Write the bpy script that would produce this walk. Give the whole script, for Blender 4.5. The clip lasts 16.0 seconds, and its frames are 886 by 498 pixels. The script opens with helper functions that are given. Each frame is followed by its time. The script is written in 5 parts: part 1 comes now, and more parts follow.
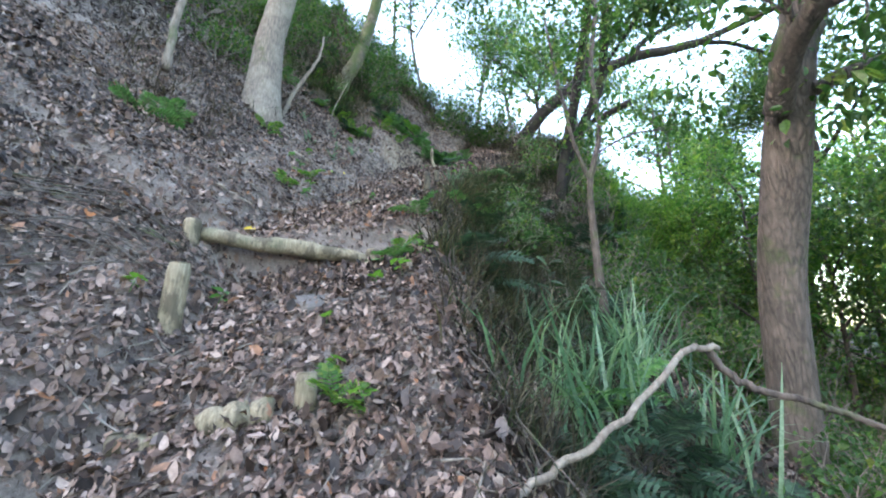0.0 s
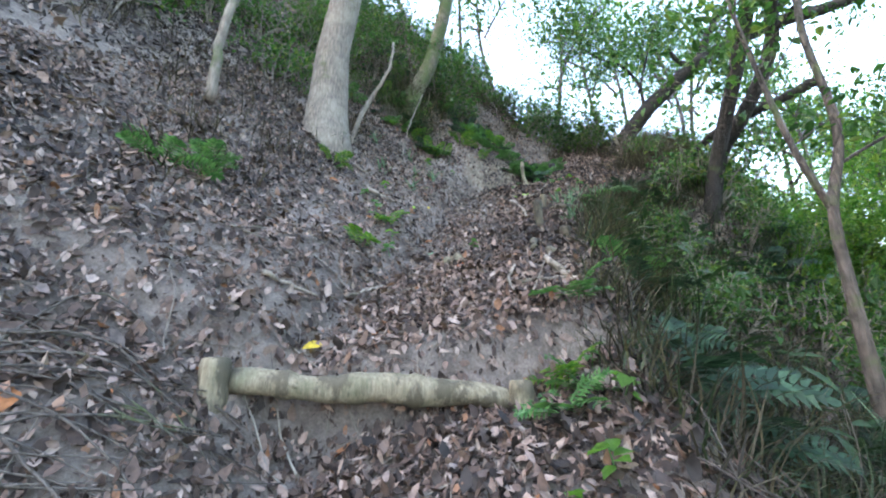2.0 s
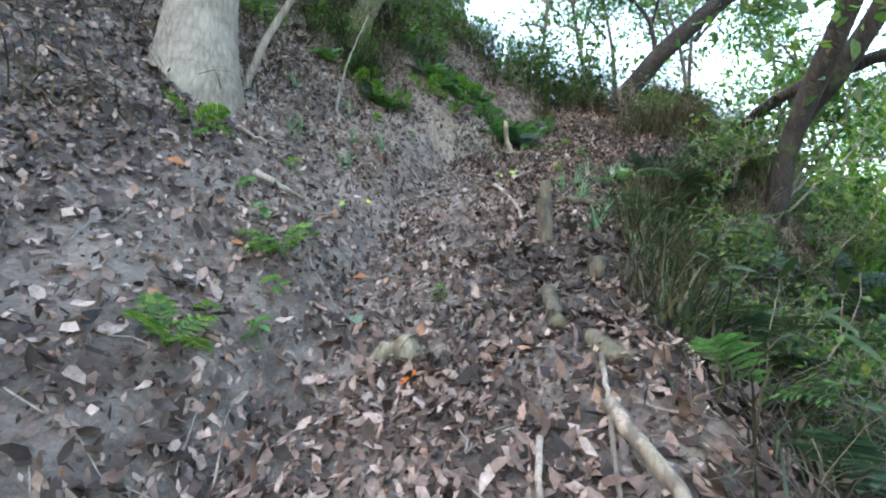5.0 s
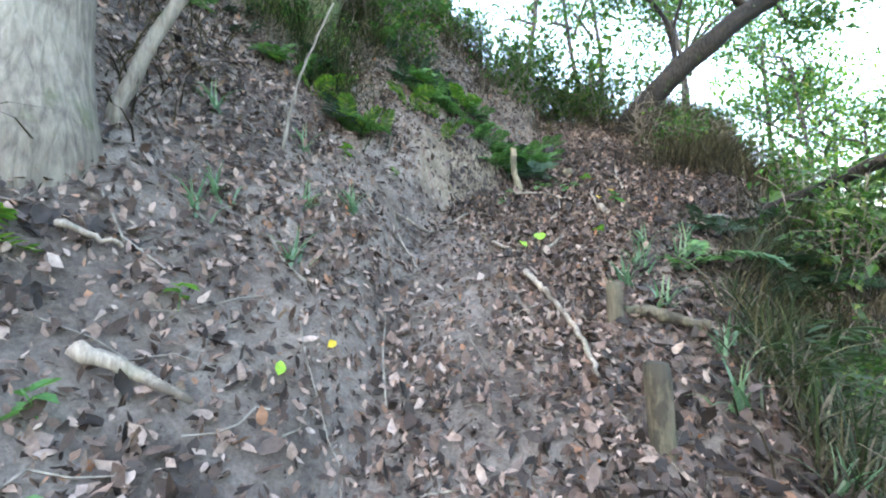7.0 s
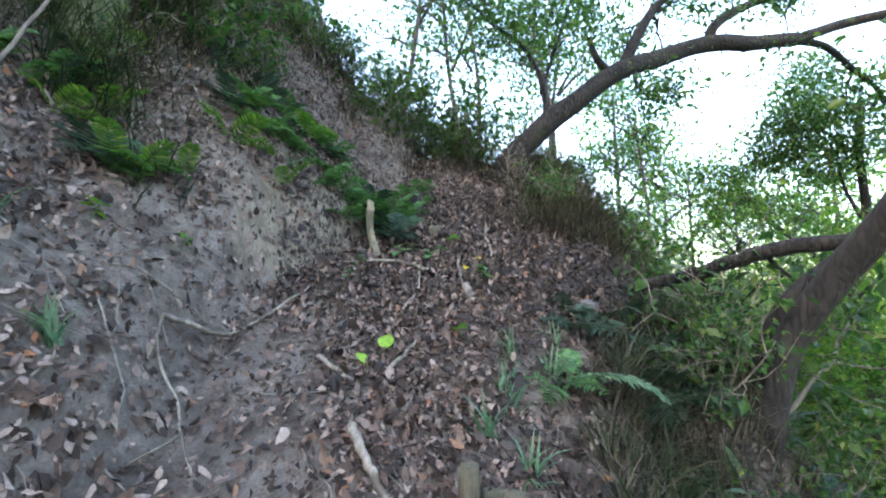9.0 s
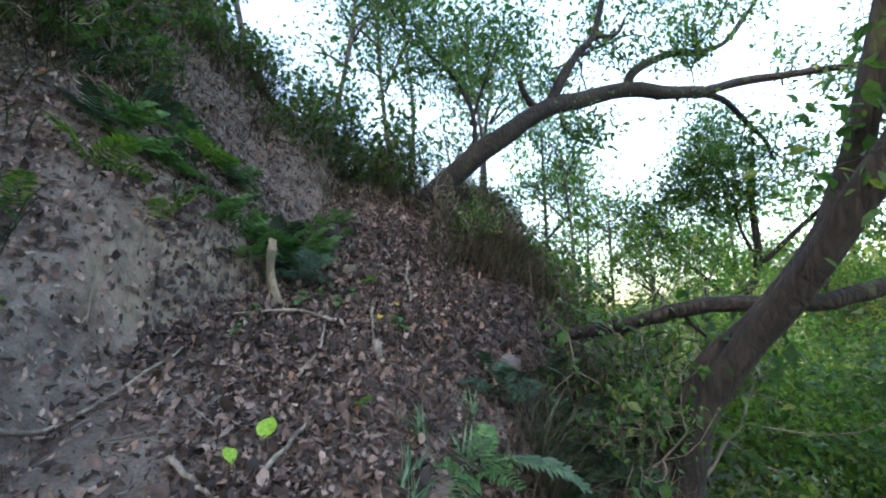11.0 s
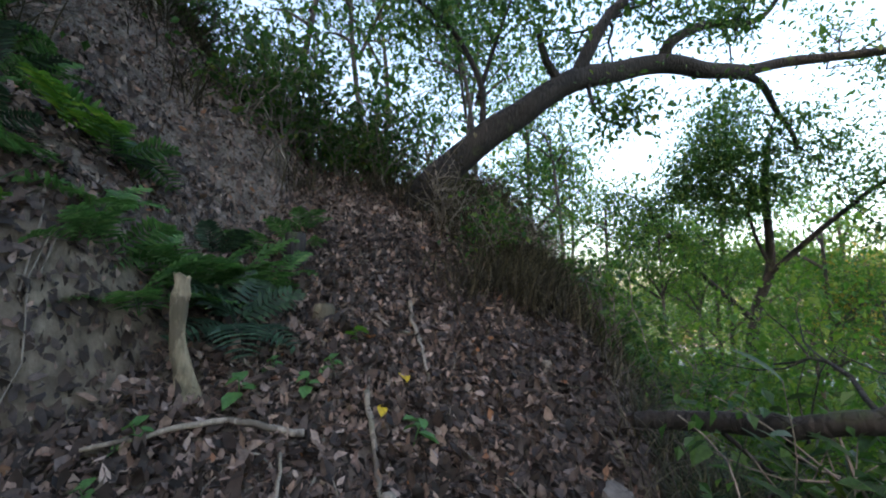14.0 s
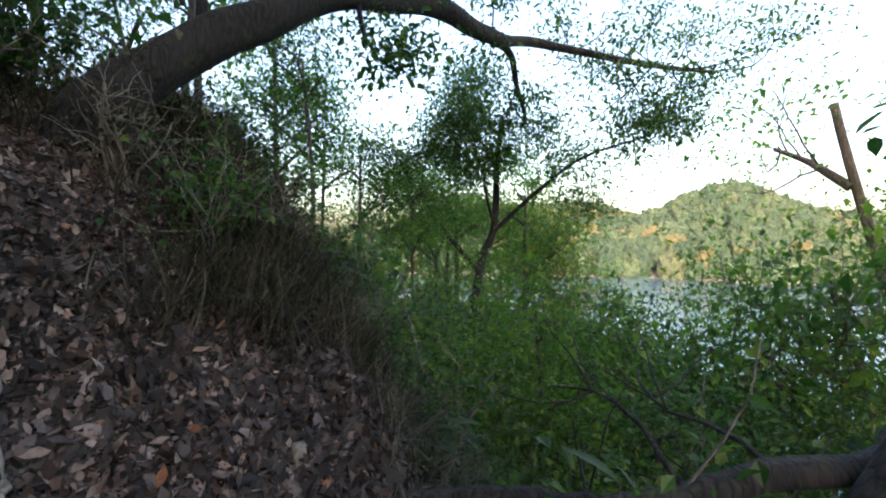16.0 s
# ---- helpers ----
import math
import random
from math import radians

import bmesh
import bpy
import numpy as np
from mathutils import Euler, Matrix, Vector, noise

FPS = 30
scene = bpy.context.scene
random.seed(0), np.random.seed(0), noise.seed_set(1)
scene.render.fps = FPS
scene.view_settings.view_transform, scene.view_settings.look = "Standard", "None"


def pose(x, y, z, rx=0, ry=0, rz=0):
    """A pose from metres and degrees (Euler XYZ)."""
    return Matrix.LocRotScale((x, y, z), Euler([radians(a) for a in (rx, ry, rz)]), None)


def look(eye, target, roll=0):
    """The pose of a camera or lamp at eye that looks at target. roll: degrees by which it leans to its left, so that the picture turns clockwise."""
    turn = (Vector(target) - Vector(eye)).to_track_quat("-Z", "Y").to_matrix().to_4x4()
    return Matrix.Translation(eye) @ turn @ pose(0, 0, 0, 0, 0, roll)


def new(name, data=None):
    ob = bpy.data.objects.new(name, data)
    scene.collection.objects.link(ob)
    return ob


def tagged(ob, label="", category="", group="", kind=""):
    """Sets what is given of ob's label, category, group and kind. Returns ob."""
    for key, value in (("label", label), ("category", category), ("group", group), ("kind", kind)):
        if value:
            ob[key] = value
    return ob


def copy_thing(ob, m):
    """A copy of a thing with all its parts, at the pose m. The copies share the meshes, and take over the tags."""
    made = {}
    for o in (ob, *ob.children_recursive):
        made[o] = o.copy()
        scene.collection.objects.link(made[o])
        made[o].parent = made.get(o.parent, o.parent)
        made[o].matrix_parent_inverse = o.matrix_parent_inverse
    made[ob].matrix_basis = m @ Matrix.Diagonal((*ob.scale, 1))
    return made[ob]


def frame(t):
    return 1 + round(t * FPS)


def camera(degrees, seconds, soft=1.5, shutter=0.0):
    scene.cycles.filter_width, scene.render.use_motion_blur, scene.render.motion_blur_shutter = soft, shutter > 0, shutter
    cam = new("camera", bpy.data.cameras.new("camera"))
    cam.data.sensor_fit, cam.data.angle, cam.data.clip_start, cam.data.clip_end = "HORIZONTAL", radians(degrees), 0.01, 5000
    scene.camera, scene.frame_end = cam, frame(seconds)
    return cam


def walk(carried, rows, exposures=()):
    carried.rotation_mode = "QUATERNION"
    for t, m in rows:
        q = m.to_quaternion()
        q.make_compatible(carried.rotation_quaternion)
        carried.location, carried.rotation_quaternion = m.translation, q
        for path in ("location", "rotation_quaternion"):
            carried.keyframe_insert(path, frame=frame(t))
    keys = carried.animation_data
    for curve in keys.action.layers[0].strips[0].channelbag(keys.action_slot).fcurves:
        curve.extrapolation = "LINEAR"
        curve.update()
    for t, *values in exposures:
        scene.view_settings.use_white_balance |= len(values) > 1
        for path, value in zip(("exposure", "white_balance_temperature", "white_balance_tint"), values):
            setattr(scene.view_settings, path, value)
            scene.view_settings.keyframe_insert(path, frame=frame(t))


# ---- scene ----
cam = camera(93.3, 16.0, soft=2.0)
METRES, EYE, TILT, LEAN, TURN = 10.0, 1.35, 14.0, 0.0, 0.0
ROWS = [
    (0.0, 0.0, 0.0, 0.0, -0.0, 0.0, 0.0),
    (0.5, 0.0072, 0.0346, 0.0209, 2.66, 2.35, 0.87),
    (1.0, -0.0056, 0.0816, 0.0382, 5.4, 2.88, 1.72),
    (1.5, -0.0335, 0.1089, 0.0357, 7.62, 2.1, 2.34),
    (2.0, -0.0548, 0.1332, 0.0538, 8.85, 0.86, 2.62),
    (2.5, -0.0445, 0.164, 0.0641, 8.88, -0.77, 2.68),
    (3.0, -0.0506, 0.1947, 0.0821, 7.14, -2.09, 2.31),
    (5.5, -0.0797, 0.3375, 0.112, 4.18, -7.27, 1.53),
    (6.0, -0.119, 0.3724, 0.1256, 5.97, -7.97, 1.93),
    (6.5, -0.111, 0.401, 0.1478, 4.73, -8.37, 1.48),
    (7.0, -0.0981, 0.4383, 0.1665, -0.38, -7.78, 0.23),
    (7.5, -0.0893, 0.4644, 0.1834, -7.0, -7.11, -1.58),
    (8.0, -0.0715, 0.4789, 0.1986, -13.36, -6.42, -3.28),
    (8.5, -0.0623, 0.4942, 0.2052, -16.14, -6.11, -3.96),
    (9.0, -0.0635, 0.5172, 0.21, -16.24, -5.81, -3.91),
    (9.5, -0.0637, 0.5234, 0.2053, -16.69, -5.23, -4.07),
    (10.0, -0.05, 0.5068, 0.2164, -19.13, -3.78, -4.6),
    (12.5, -0.0342, 0.6241, 0.2499, -29.65, -2.87, -6.97),
    (13.0, -0.0267, 0.6356, 0.2581, -28.43, -3.49, -6.69),
    (13.5, -0.023, 0.6568, 0.2561, -27.69, -3.97, -6.44),
    (14.0, -0.0188, 0.6827, 0.2451, -29.95, -4.14, -6.94),
    (14.5, -0.0109, 0.6862, 0.2716, -35.03, -3.93, -8.03),
    (15.0, -0.0018, 0.6941, 0.2627, -41.62, -4.09, -9.28),
    (15.5, 0.0236, 0.7314, 0.2581, -50.41, -5.51, -10.81),
    (16.0, 0.0477, 0.7636, 0.2705, -63.77, -7.3, -12.55),
]
walk(cam, [(t, pose(0, 0, EYE, TILT, LEAN, TURN) @ pose(METRES * x, METRES * y, METRES * z, 90 + pitch, roll, yaw)) for t, x, y, z, yaw, pitch, roll in ROWS], [(0.0, 4.1, 6350, 17), (0.5, 3.65, 6350, 16), (1.5, 3.95, 6350, 18), (3.0, 4.1, 6450, 17), (5.5, 4.25, 6600, 16), (7.0, 4.5, 6550, 16), (8.0, 4.15, 6300, 18), (10.0, 3.75, 6250, 18), (12.5, 2.75, 6450, 19), (14.5, 2.65, 6400, 19), (16.0, 2.4, 6350, 18)])
SUN_ELEV, SUN_AZ = 16.0, -100.0   # low evening sun behind the hill

# ---- world and light ----
world = bpy.data.worlds.new("evening_sky")
scene.world = world
world.use_nodes = True
_bg = world.node_tree.nodes["Background"]
_sky = world.node_tree.nodes.new("ShaderNodeTexSky")
_sky.sky_type = "NISHITA"
_sky.sun_disc = False
_sky.sun_elevation = radians(SUN_ELEV)
_sky.sun_rotation = radians(SUN_AZ)
_sky.air_density, _sky.dust_density, _sky.ozone_density = 1.2, 4.0, 1.0
world.node_tree.links.new(_sky.outputs[0], _bg.inputs[0])
_bg.inputs[1].default_value = 0.15
sun_dir = Vector((math.sin(radians(SUN_AZ)) * math.cos(radians(SUN_ELEV)), math.cos(radians(SUN_AZ)) * math.cos(radians(SUN_ELEV)), math.sin(radians(SUN_ELEV))))
sun_data = bpy.data.lights.new("sun", "SUN")
sun_data.energy, sun_data.angle, sun_data.color = 1.6, radians(0.6), (1.0, 0.83, 0.6)
sun = new("sun", sun_data)
sun.matrix_world = look(sun_dir * 100, (0, 0, 0))

# ---- materials ----
def mat(name):
    m = bpy.data.materials.new(name)
    m.use_nodes = True
    nt = m.node_tree
    return m, nt, nt.nodes["Principled BSDF"]


def node(nt, kind, **values):
    n = nt.nodes.new(kind)
    for key, value in values.items():
        n.inputs[key.replace("_", " ")].default_value = value
    return n


def ramp(nt, source, stops):
    r = nt.nodes.new("ShaderNodeValToRGB")
    els = r.color_ramp.elements
    while len(els) < len(stops):
        els.new(0.5)
    for e, (p, c) in zip(els, stops):
        e.position, e.color = p, (*c, 1)
    nt.links.new(source, r.inputs[0])
    return r


def mix(nt, factor, a, b, blend="MIX"):
    n = nt.nodes.new("ShaderNodeMix")
    n.data_type, n.blend_type = "RGBA", blend
    for sock, value in ((n.inputs[0], factor), (n.inputs[6], a), (n.inputs[7], b)):
        if isinstance(value, (int, float)):
            sock.default_value = value
        elif isinstance(value, tuple):
            sock.default_value = (*value, 1)
        else:
            nt.links.new(value, sock)
    return n.outputs[2]


def bump(nt, bsdf, source, strength, distance):
    b = node(nt, "ShaderNodeBump", Strength=strength, Distance=distance)
    nt.links.new(source, b.inputs["Height"])
    nt.links.new(b.outputs[0], bsdf.inputs["Normal"])


def coords(nt, scale=(1, 1, 1)):
    c = nt.nodes.new("ShaderNodeTexCoord")
    m = nt.nodes.new("ShaderNodeMapping")
    m.inputs["Scale"].default_value = scale
    nt.links.new(c.outputs["Object"], m.inputs[0])
    return m.outputs[0]


def noise_tex(nt, vec, scale, detail=4.0, rough=0.6):
    n = node(nt, "ShaderNodeTexNoise", Scale=scale, Detail=detail, Roughness=rough)
    if vec is not None:
        nt.links.new(vec, n.inputs["Vector"])
    return n.outputs[0]


def leaf_material(name, stops, rough=0.5, translucent=0.35, glow=1.4):
    """Leaves that differ one by one, with a mottled face and light through the blade."""
    m, nt, b = mat(name)
    geo = nt.nodes.new("ShaderNodeNewGeometry")
    col = ramp(nt, geo.outputs["Random Per Island"], stops).outputs[0]
    vec = coords(nt)
    spots = ramp(nt, noise_tex(nt, vec, 55, 3), [(0.3, (0.6, 0.6, 0.6)), (0.7, (1.15, 1.15, 1.15))]).outputs[0]
    col = mix(nt, 1.0, col, spots, "MULTIPLY")
    nt.links.new(col, b.inputs["Base Color"])
    b.inputs["Roughness"].default_value = rough
    b.inputs["Specular IOR Level"].default_value = 0.35
    if translucent:
        tr = nt.nodes.new("ShaderNodeBsdfTranslucent")
        bright = mix(nt, 1.0, col, (glow, glow * 1.1, glow * 0.6), "MULTIPLY")
        nt.links.new(bright, tr.inputs[0])
        ms = nt.nodes.new("ShaderNodeMixShader")
        ms.inputs[0].default_value = translucent
        nt.links.new(b.outputs[0], ms.inputs[1])
        nt.links.new(tr.outputs[0], ms.inputs[2])
        nt.links.new(ms.outputs[0], nt.nodes["Material Output"].inputs[0])
    return m


def bark_material(name, dark, light, moss=0.0, ridge=1.0):
    m, nt, b = mat(name)
    vec = coords(nt, (1, 1, 0.22))
    fine = noise_tex(nt, vec, 45, 6, 0.7)
    vor = node(nt, "ShaderNodeTexVoronoi", Scale=26.0)
    vor.feature = "DISTANCE_TO_EDGE"
    nt.links.new(mix(nt, 0.06, vec, node_color(nt, vec, 9)), vor.inputs["Vector"])
    crack = ramp(nt, vor.outputs[0], [(0.0, (0, 0, 0)), (0.25, (1, 1, 1))]).outputs[0]
    col = ramp(nt, fine, [(0.3, dark), (0.7, light)]).outputs[0]
    col = mix(nt, 0.45 * ridge, col, mix(nt, 1.0, col, crack, "MULTIPLY"))
    patch = ramp(nt, noise_tex(nt, coords(nt), 5, 4), [(0.45, (0, 0, 0)), (0.62, (1, 1, 1))]).outputs[0]
    pale = mix(nt, 0.3, col, tuple(min(0.34, 1.5 * v) for v in light))
    col = mix(nt, patch, col, pale)
    if moss:
        mp = ramp(nt, noise_tex(nt, coords(nt), 3.1, 5), [(0.62 - 0.3 * moss, (0, 0, 0)), (0.75 - 0.2 * moss, (1, 1, 1))]).outputs[0]
        col = mix(nt, mp, col, (0.06, 0.085, 0.025))
    nt.links.new(col, b.inputs["Base Color"])
    b.inputs["Roughness"].default_value = 0.9
    h = mix(nt, 0.5, fine, crack)
    bump(nt, b, h, 0.8 * ridge, 0.02)
    return m


def node_color(nt, vec, scale):
    n = node(nt, "ShaderNodeTexNoise", Scale=float(scale), Detail=3.0)
    nt.links.new(vec, n.inputs["Vector"])
    return n.outputs[1]


def soil_material():
    m, nt, b = mat("forest_soil")
    vec = coords(nt)
    big = noise_tex(nt, vec, 1.3, 6, 0.65)
    mid = noise_tex(nt, vec, 9, 8, 0.7)
    fine = noise_tex(nt, vec, 70, 6, 0.75)
    col = ramp(nt, big, [(0.3, (0.125, 0.1, 0.082)), (0.5, (0.25, 0.208, 0.175)), (0.68, (0.37, 0.318, 0.27))]).outputs[0]
    col = mix(nt, 0.6, col, ramp(nt, mid, [(0.35, (0.08, 0.062, 0.05)), (0.65, (0.4, 0.34, 0.29))]).outputs[0])
    col = mix(nt, 0.4, col, ramp(nt, fine, [(0.35, (0.05, 0.038, 0.03)), (0.65, (0.42, 0.36, 0.31))]).outputs[0])
    # pale subsoil bared where the bank has slipped
    obj = nt.nodes.new("ShaderNodeTexCoord")
    dist = nt.nodes.new("ShaderNodeVectorMath")
    dist.operation = "DISTANCE"
    dist.inputs[1].default_value = (-0.6, 7.75, 5.2)
    nt.links.new(obj.outputs["Object"], dist.inputs[0])
    near = nt.nodes.new("ShaderNodeMath")
    near.operation = "MULTIPLY_ADD"
    near.inputs[1].default_value, near.inputs[2].default_value = -1.0, 0.85
    nt.links.new(dist.outputs["Value"], near.inputs[0])
    worn = nt.nodes.new("ShaderNodeMath")
    worn.operation = "ADD"
    nt.links.new(near.outputs[0], worn.inputs[0])
    nt.links.new(noise_tex(nt, coords(nt, (2.2, 2.2, 0.7)), 3.5, 5), worn.inputs[1])
    streak = noise_tex(nt, coords(nt, (1, 1, 0.15)), 22, 5, 0.7)
    pale = ramp(nt, streak, [(0.3, (0.17, 0.14, 0.1)), (0.7, (0.42, 0.36, 0.27))]).outputs[0]
    col = mix(nt, ramp(nt, worn.outputs[0], [(0.6, (0, 0, 0)), (0.85, (1, 1, 1))]).outputs[0], col, pale)
    damp = ramp(nt, noise_tex(nt, vec, 2.6, 5, 0.7), [(0.38, (0.5, 0.48, 0.47)), (0.58, (1, 1, 1))]).outputs[0]
    col = mix(nt, 1.0, col, damp, "MULTIPLY")
    nt.links.new(col, b.inputs["Base Color"])
    b.inputs["Roughness"].default_value = 0.95
    bump(nt, b, mix(nt, 0.5, mid, fine), 1.0, 0.06)
    return m


def wood_material(name, dark, light):
    m, nt, b = mat(name)
    vec = coords(nt, (1, 1, 0.12))
    grain = noise_tex(nt, vec, 70, 6, 0.7)
    blot = noise_tex(nt, coords(nt), 7, 5)
    col = ramp(nt, grain, [(0.3, dark), (0.7, light)]).outputs[0]
    col = mix(nt, ramp(nt, blot, [(0.5, (0, 0, 0)), (0.7, (0.7, 0.7, 0.7))]).outputs[0], col, (0.075, 0.085, 0.04))
    strip = ramp(nt, noise_tex(nt, coords(nt, (1, 1, 0.5)), 5.5, 6, 0.65), [(0.5, (0, 0, 0)), (0.56, (0.8, 0.8, 0.8))]).outputs[0]
    col = mix(nt, strip, col, tuple(0.55 * v for v in dark))   # bark and rot left in patches
    nt.links.new(col, b.inputs["Base Color"])
    b.inputs["Roughness"].default_value = 0.85
    bump(nt, b, mix(nt, 0.5, grain, strip), 0.8, 0.012)
    return m


def water_material():
    m, nt, b = mat("lake_water")
    b.inputs["Base Color"].default_value = (0.08, 0.14, 0.18, 1)
    b.inputs["Roughness"].default_value = 0.12
    bump(nt, b, noise_tex(nt, coords(nt, (1, 0.4, 1)), 1.5, 4), 0.25, 0.2)
    return m


def far_material():
    m, nt, b = mat("far_woods")
    geo = nt.nodes.new("ShaderNodeNewGeometry")
    col = ramp(nt, geo.outputs["Random Per Island"], [(0.0, (0.04, 0.075, 0.045)), (0.5, (0.06, 0.1, 0.055)), (0.9, (0.085, 0.115, 0.06)), (1.0, (0.17, 0.14, 0.06))]).outputs[0]
    col = mix(nt, 1.0, col, ramp(nt, noise_tex(nt, coords(nt), 0.9, 6, 0.7), [(0.35, (0.35, 0.35, 0.35)), (0.65, (1.3, 1.3, 1.3))]).outputs[0], "MULTIPLY")
    nt.links.new(col, b.inputs["Base Color"])
    b.inputs["Roughness"].default_value = 0.9
    bump(nt, b, noise_tex(nt, coords(nt), 1.5, 6, 0.7), 1.0, 0.8)
    return m


SOIL = soil_material()
WATER = water_material()
FAR = far_material()
LITTER = leaf_material("fallen_leaves", [(0.0, (0.02, 0.013, 0.01)), (0.3, (0.055, 0.035, 0.026)), (0.55, (0.145, 0.095, 0.073)), (0.8, (0.26, 0.185, 0.15)), (0.95, (0.36, 0.28, 0.235)), (1.0, (0.24, 0.1, 0.04))], 0.75, 0.1)
GREEN = leaf_material("tree_leaves", [(0.0, (0.022, 0.06, 0.016)), (0.5, (0.04, 0.1, 0.026)), (0.85, (0.075, 0.14, 0.035)), (1.0, (0.14, 0.17, 0.04))], 0.4, 0.45, 1.9)
GREEN_FRESH = leaf_material("fresh_leaves", [(0.0, (0.04, 0.11, 0.02)), (0.6, (0.085, 0.18, 0.03)), (1.0, (0.18, 0.24, 0.045))], 0.45, 0.5, 1.9)
FERN_GREEN = leaf_material("fern_green", [(0.0, (0.04, 0.12, 0.035)), (0.6, (0.085, 0.2, 0.065)), (1.0, (0.15, 0.27, 0.1))], 0.5, 0.35, 1.6)
SEDGE = leaf_material("sedge_blades", [(0.0, (0.012, 0.026, 0.01)), (0.45, (0.026, 0.046, 0.018)), (0.75, (0.05, 0.07, 0.03)), (0.9, (0.1, 0.09, 0.05)), (1.0, (0.17, 0.15, 0.09))], 0.45, 0.3, 1.5)
PALE_SEDGE = leaf_material("pale_sedge_blades", [(0.0, (0.06, 0.13, 0.075)), (0.6, (0.12, 0.22, 0.14)), (1.0, (0.2, 0.28, 0.17))], 0.35, 0.35, 1.7)
FERN_DARK = leaf_material("dark_fern_green", [(0.0, (0.014, 0.036, 0.02)), (0.6, (0.028, 0.068, 0.036)), (1.0, (0.06, 0.12, 0.065))], 0.5, 0.25, 1.2)
BAMBOO = leaf_material("dwarf_bamboo_leaves", [(0.0, (0.014, 0.034, 0.013)), (0.55, (0.03, 0.066, 0.024)), (0.9, (0.07, 0.115, 0.038)), (1.0, (0.2, 0.18, 0.09))], 0.45, 0.25, 1.2)
DRY = leaf_material("dry_brush", [(0.0, (0.025, 0.021, 0.014)), (0.6, (0.065, 0.055, 0.036)), (1.0, (0.15, 0.13, 0.085))], 0.8, 0.25, 1.2)
# wet leaves, with the shade of bank and overhang put into their colour
DAMP_SHADE = leaf_material("damp_shaded_leaves", [(0.0, (0.012, 0.009, 0.007)), (0.5, (0.035, 0.025, 0.02)), (0.85, (0.075, 0.054, 0.044)), (1.0, (0.15, 0.115, 0.1))], 0.65, 0.05)
RUST = leaf_material("rust_leaf", [(0.0, (0.3, 0.11, 0.035)), (1.0, (0.34, 0.13, 0.04))], 0.6, 0.15)
YELLOW = leaf_material("yellow_leaf", [(0.0, (0.62, 0.44, 0.03)), (1.0, (0.7, 0.5, 0.05))], 0.5, 0.3)
ORANGE = leaf_material("orange_leaf", [(0.0, (0.62, 0.14, 0.02)), (1.0, (0.68, 0.17, 0.03))], 0.5, 0.2)
LIME = leaf_material("lime_leaf", [(0.0, (0.2, 0.42, 0.04)), (1.0, (0.32, 0.5, 0.05))], 0.4, 0.3)
GOLD = leaf_material("golden_leaves", [(0.0, (0.2, 0.19, 0.04)), (0.6, (0.36, 0.28, 0.05)), (1.0, (0.5, 0.36, 0.07))], 0.5, 0.4, 1.6)
BARK = bark_material("grey_brown_bark", (0.035, 0.029, 0.024), (0.12, 0.1, 0.082), 0.2)
BARK_PALE = bark_material("pale_bark", (0.095, 0.078, 0.06), (0.25, 0.213, 0.168), 0.15, 0.6)
# near black: the backlit silhouette against the sky is put into the colour
BARK_DARK_BACKLIT = bark_material("dark_backlit_bark", (0.008, 0.007, 0.006), (0.036, 0.031, 0.027), 0.1, 1.0)
TWIG = bark_material("twig_bark", (0.09, 0.075, 0.06), (0.25, 0.215, 0.175), 0.0, 0.5)
MOSSWOOD = wood_material("mossy_post_wood", (0.035, 0.031, 0.019), (0.13, 0.112, 0.074))
DEADWOOD = wood_material("weathered_wood", (0.13, 0.105, 0.08), (0.36, 0.31, 0.25))
LOGWOOD = wood_material("mossy_log_wood", (0.1, 0.083, 0.05), (0.3, 0.255, 0.17))


# ---- mesh helpers ----
def mesh_np(name, V, F, material, smooth=False):
    """A mesh from an array of places and an array of faces with equally many corners."""
    V, F = np.asarray(V, dtype=np.float32), np.asarray(F, dtype=np.int32)
    me = bpy.data.meshes.new(name)
    n, k = F.shape
    me.vertices.add(len(V))
    me.vertices.foreach_set("co", V.ravel())
    me.loops.add(n * k)
    me.loops.foreach_set("vertex_index", F.ravel())
    me.polygons.add(n)
    me.polygons.foreach_set("loop_start", np.arange(0, n * k, k, dtype=np.int32))
    me.polygons.foreach_set("use_smooth", np.full(n, smooth))
    me.update(calc_edges=True)
    me.materials.append(material)
    return me


def part(name, me, parent=None, label=""):
    ob = new(name, me)
    ob.parent = parent
    return tagged(ob, label=label)


class Build:
    """Collects pieces of quads into one mesh."""
    def __init__(self):
        self.V, self.F, self.n = [], [], 0

    def add(self, V, F):
        self.V.append(np.asarray(V, dtype=float)); self.F.append(np.asarray(F, dtype=int) + self.n)
        self.n += len(V)

    def mesh(self, name, material, smooth=False):
        return mesh_np(name, np.concatenate(self.V), np.concatenate(self.F), material, smooth)


def frames_along(P):
    T = np.gradient(P, axis=0)
    T /= np.linalg.norm(T, axis=1)[:, None] + 1e-9
    up = np.array([0.31, 0.17, 0.93]) if abs(T[:, 2]).mean() < 0.8 else np.array([0.95, 0.2, 0.1])
    A = np.cross(T, up)
    A /= np.linalg.norm(A, axis=1)[:, None] + 1e-9
    return T, A, np.cross(T, A)


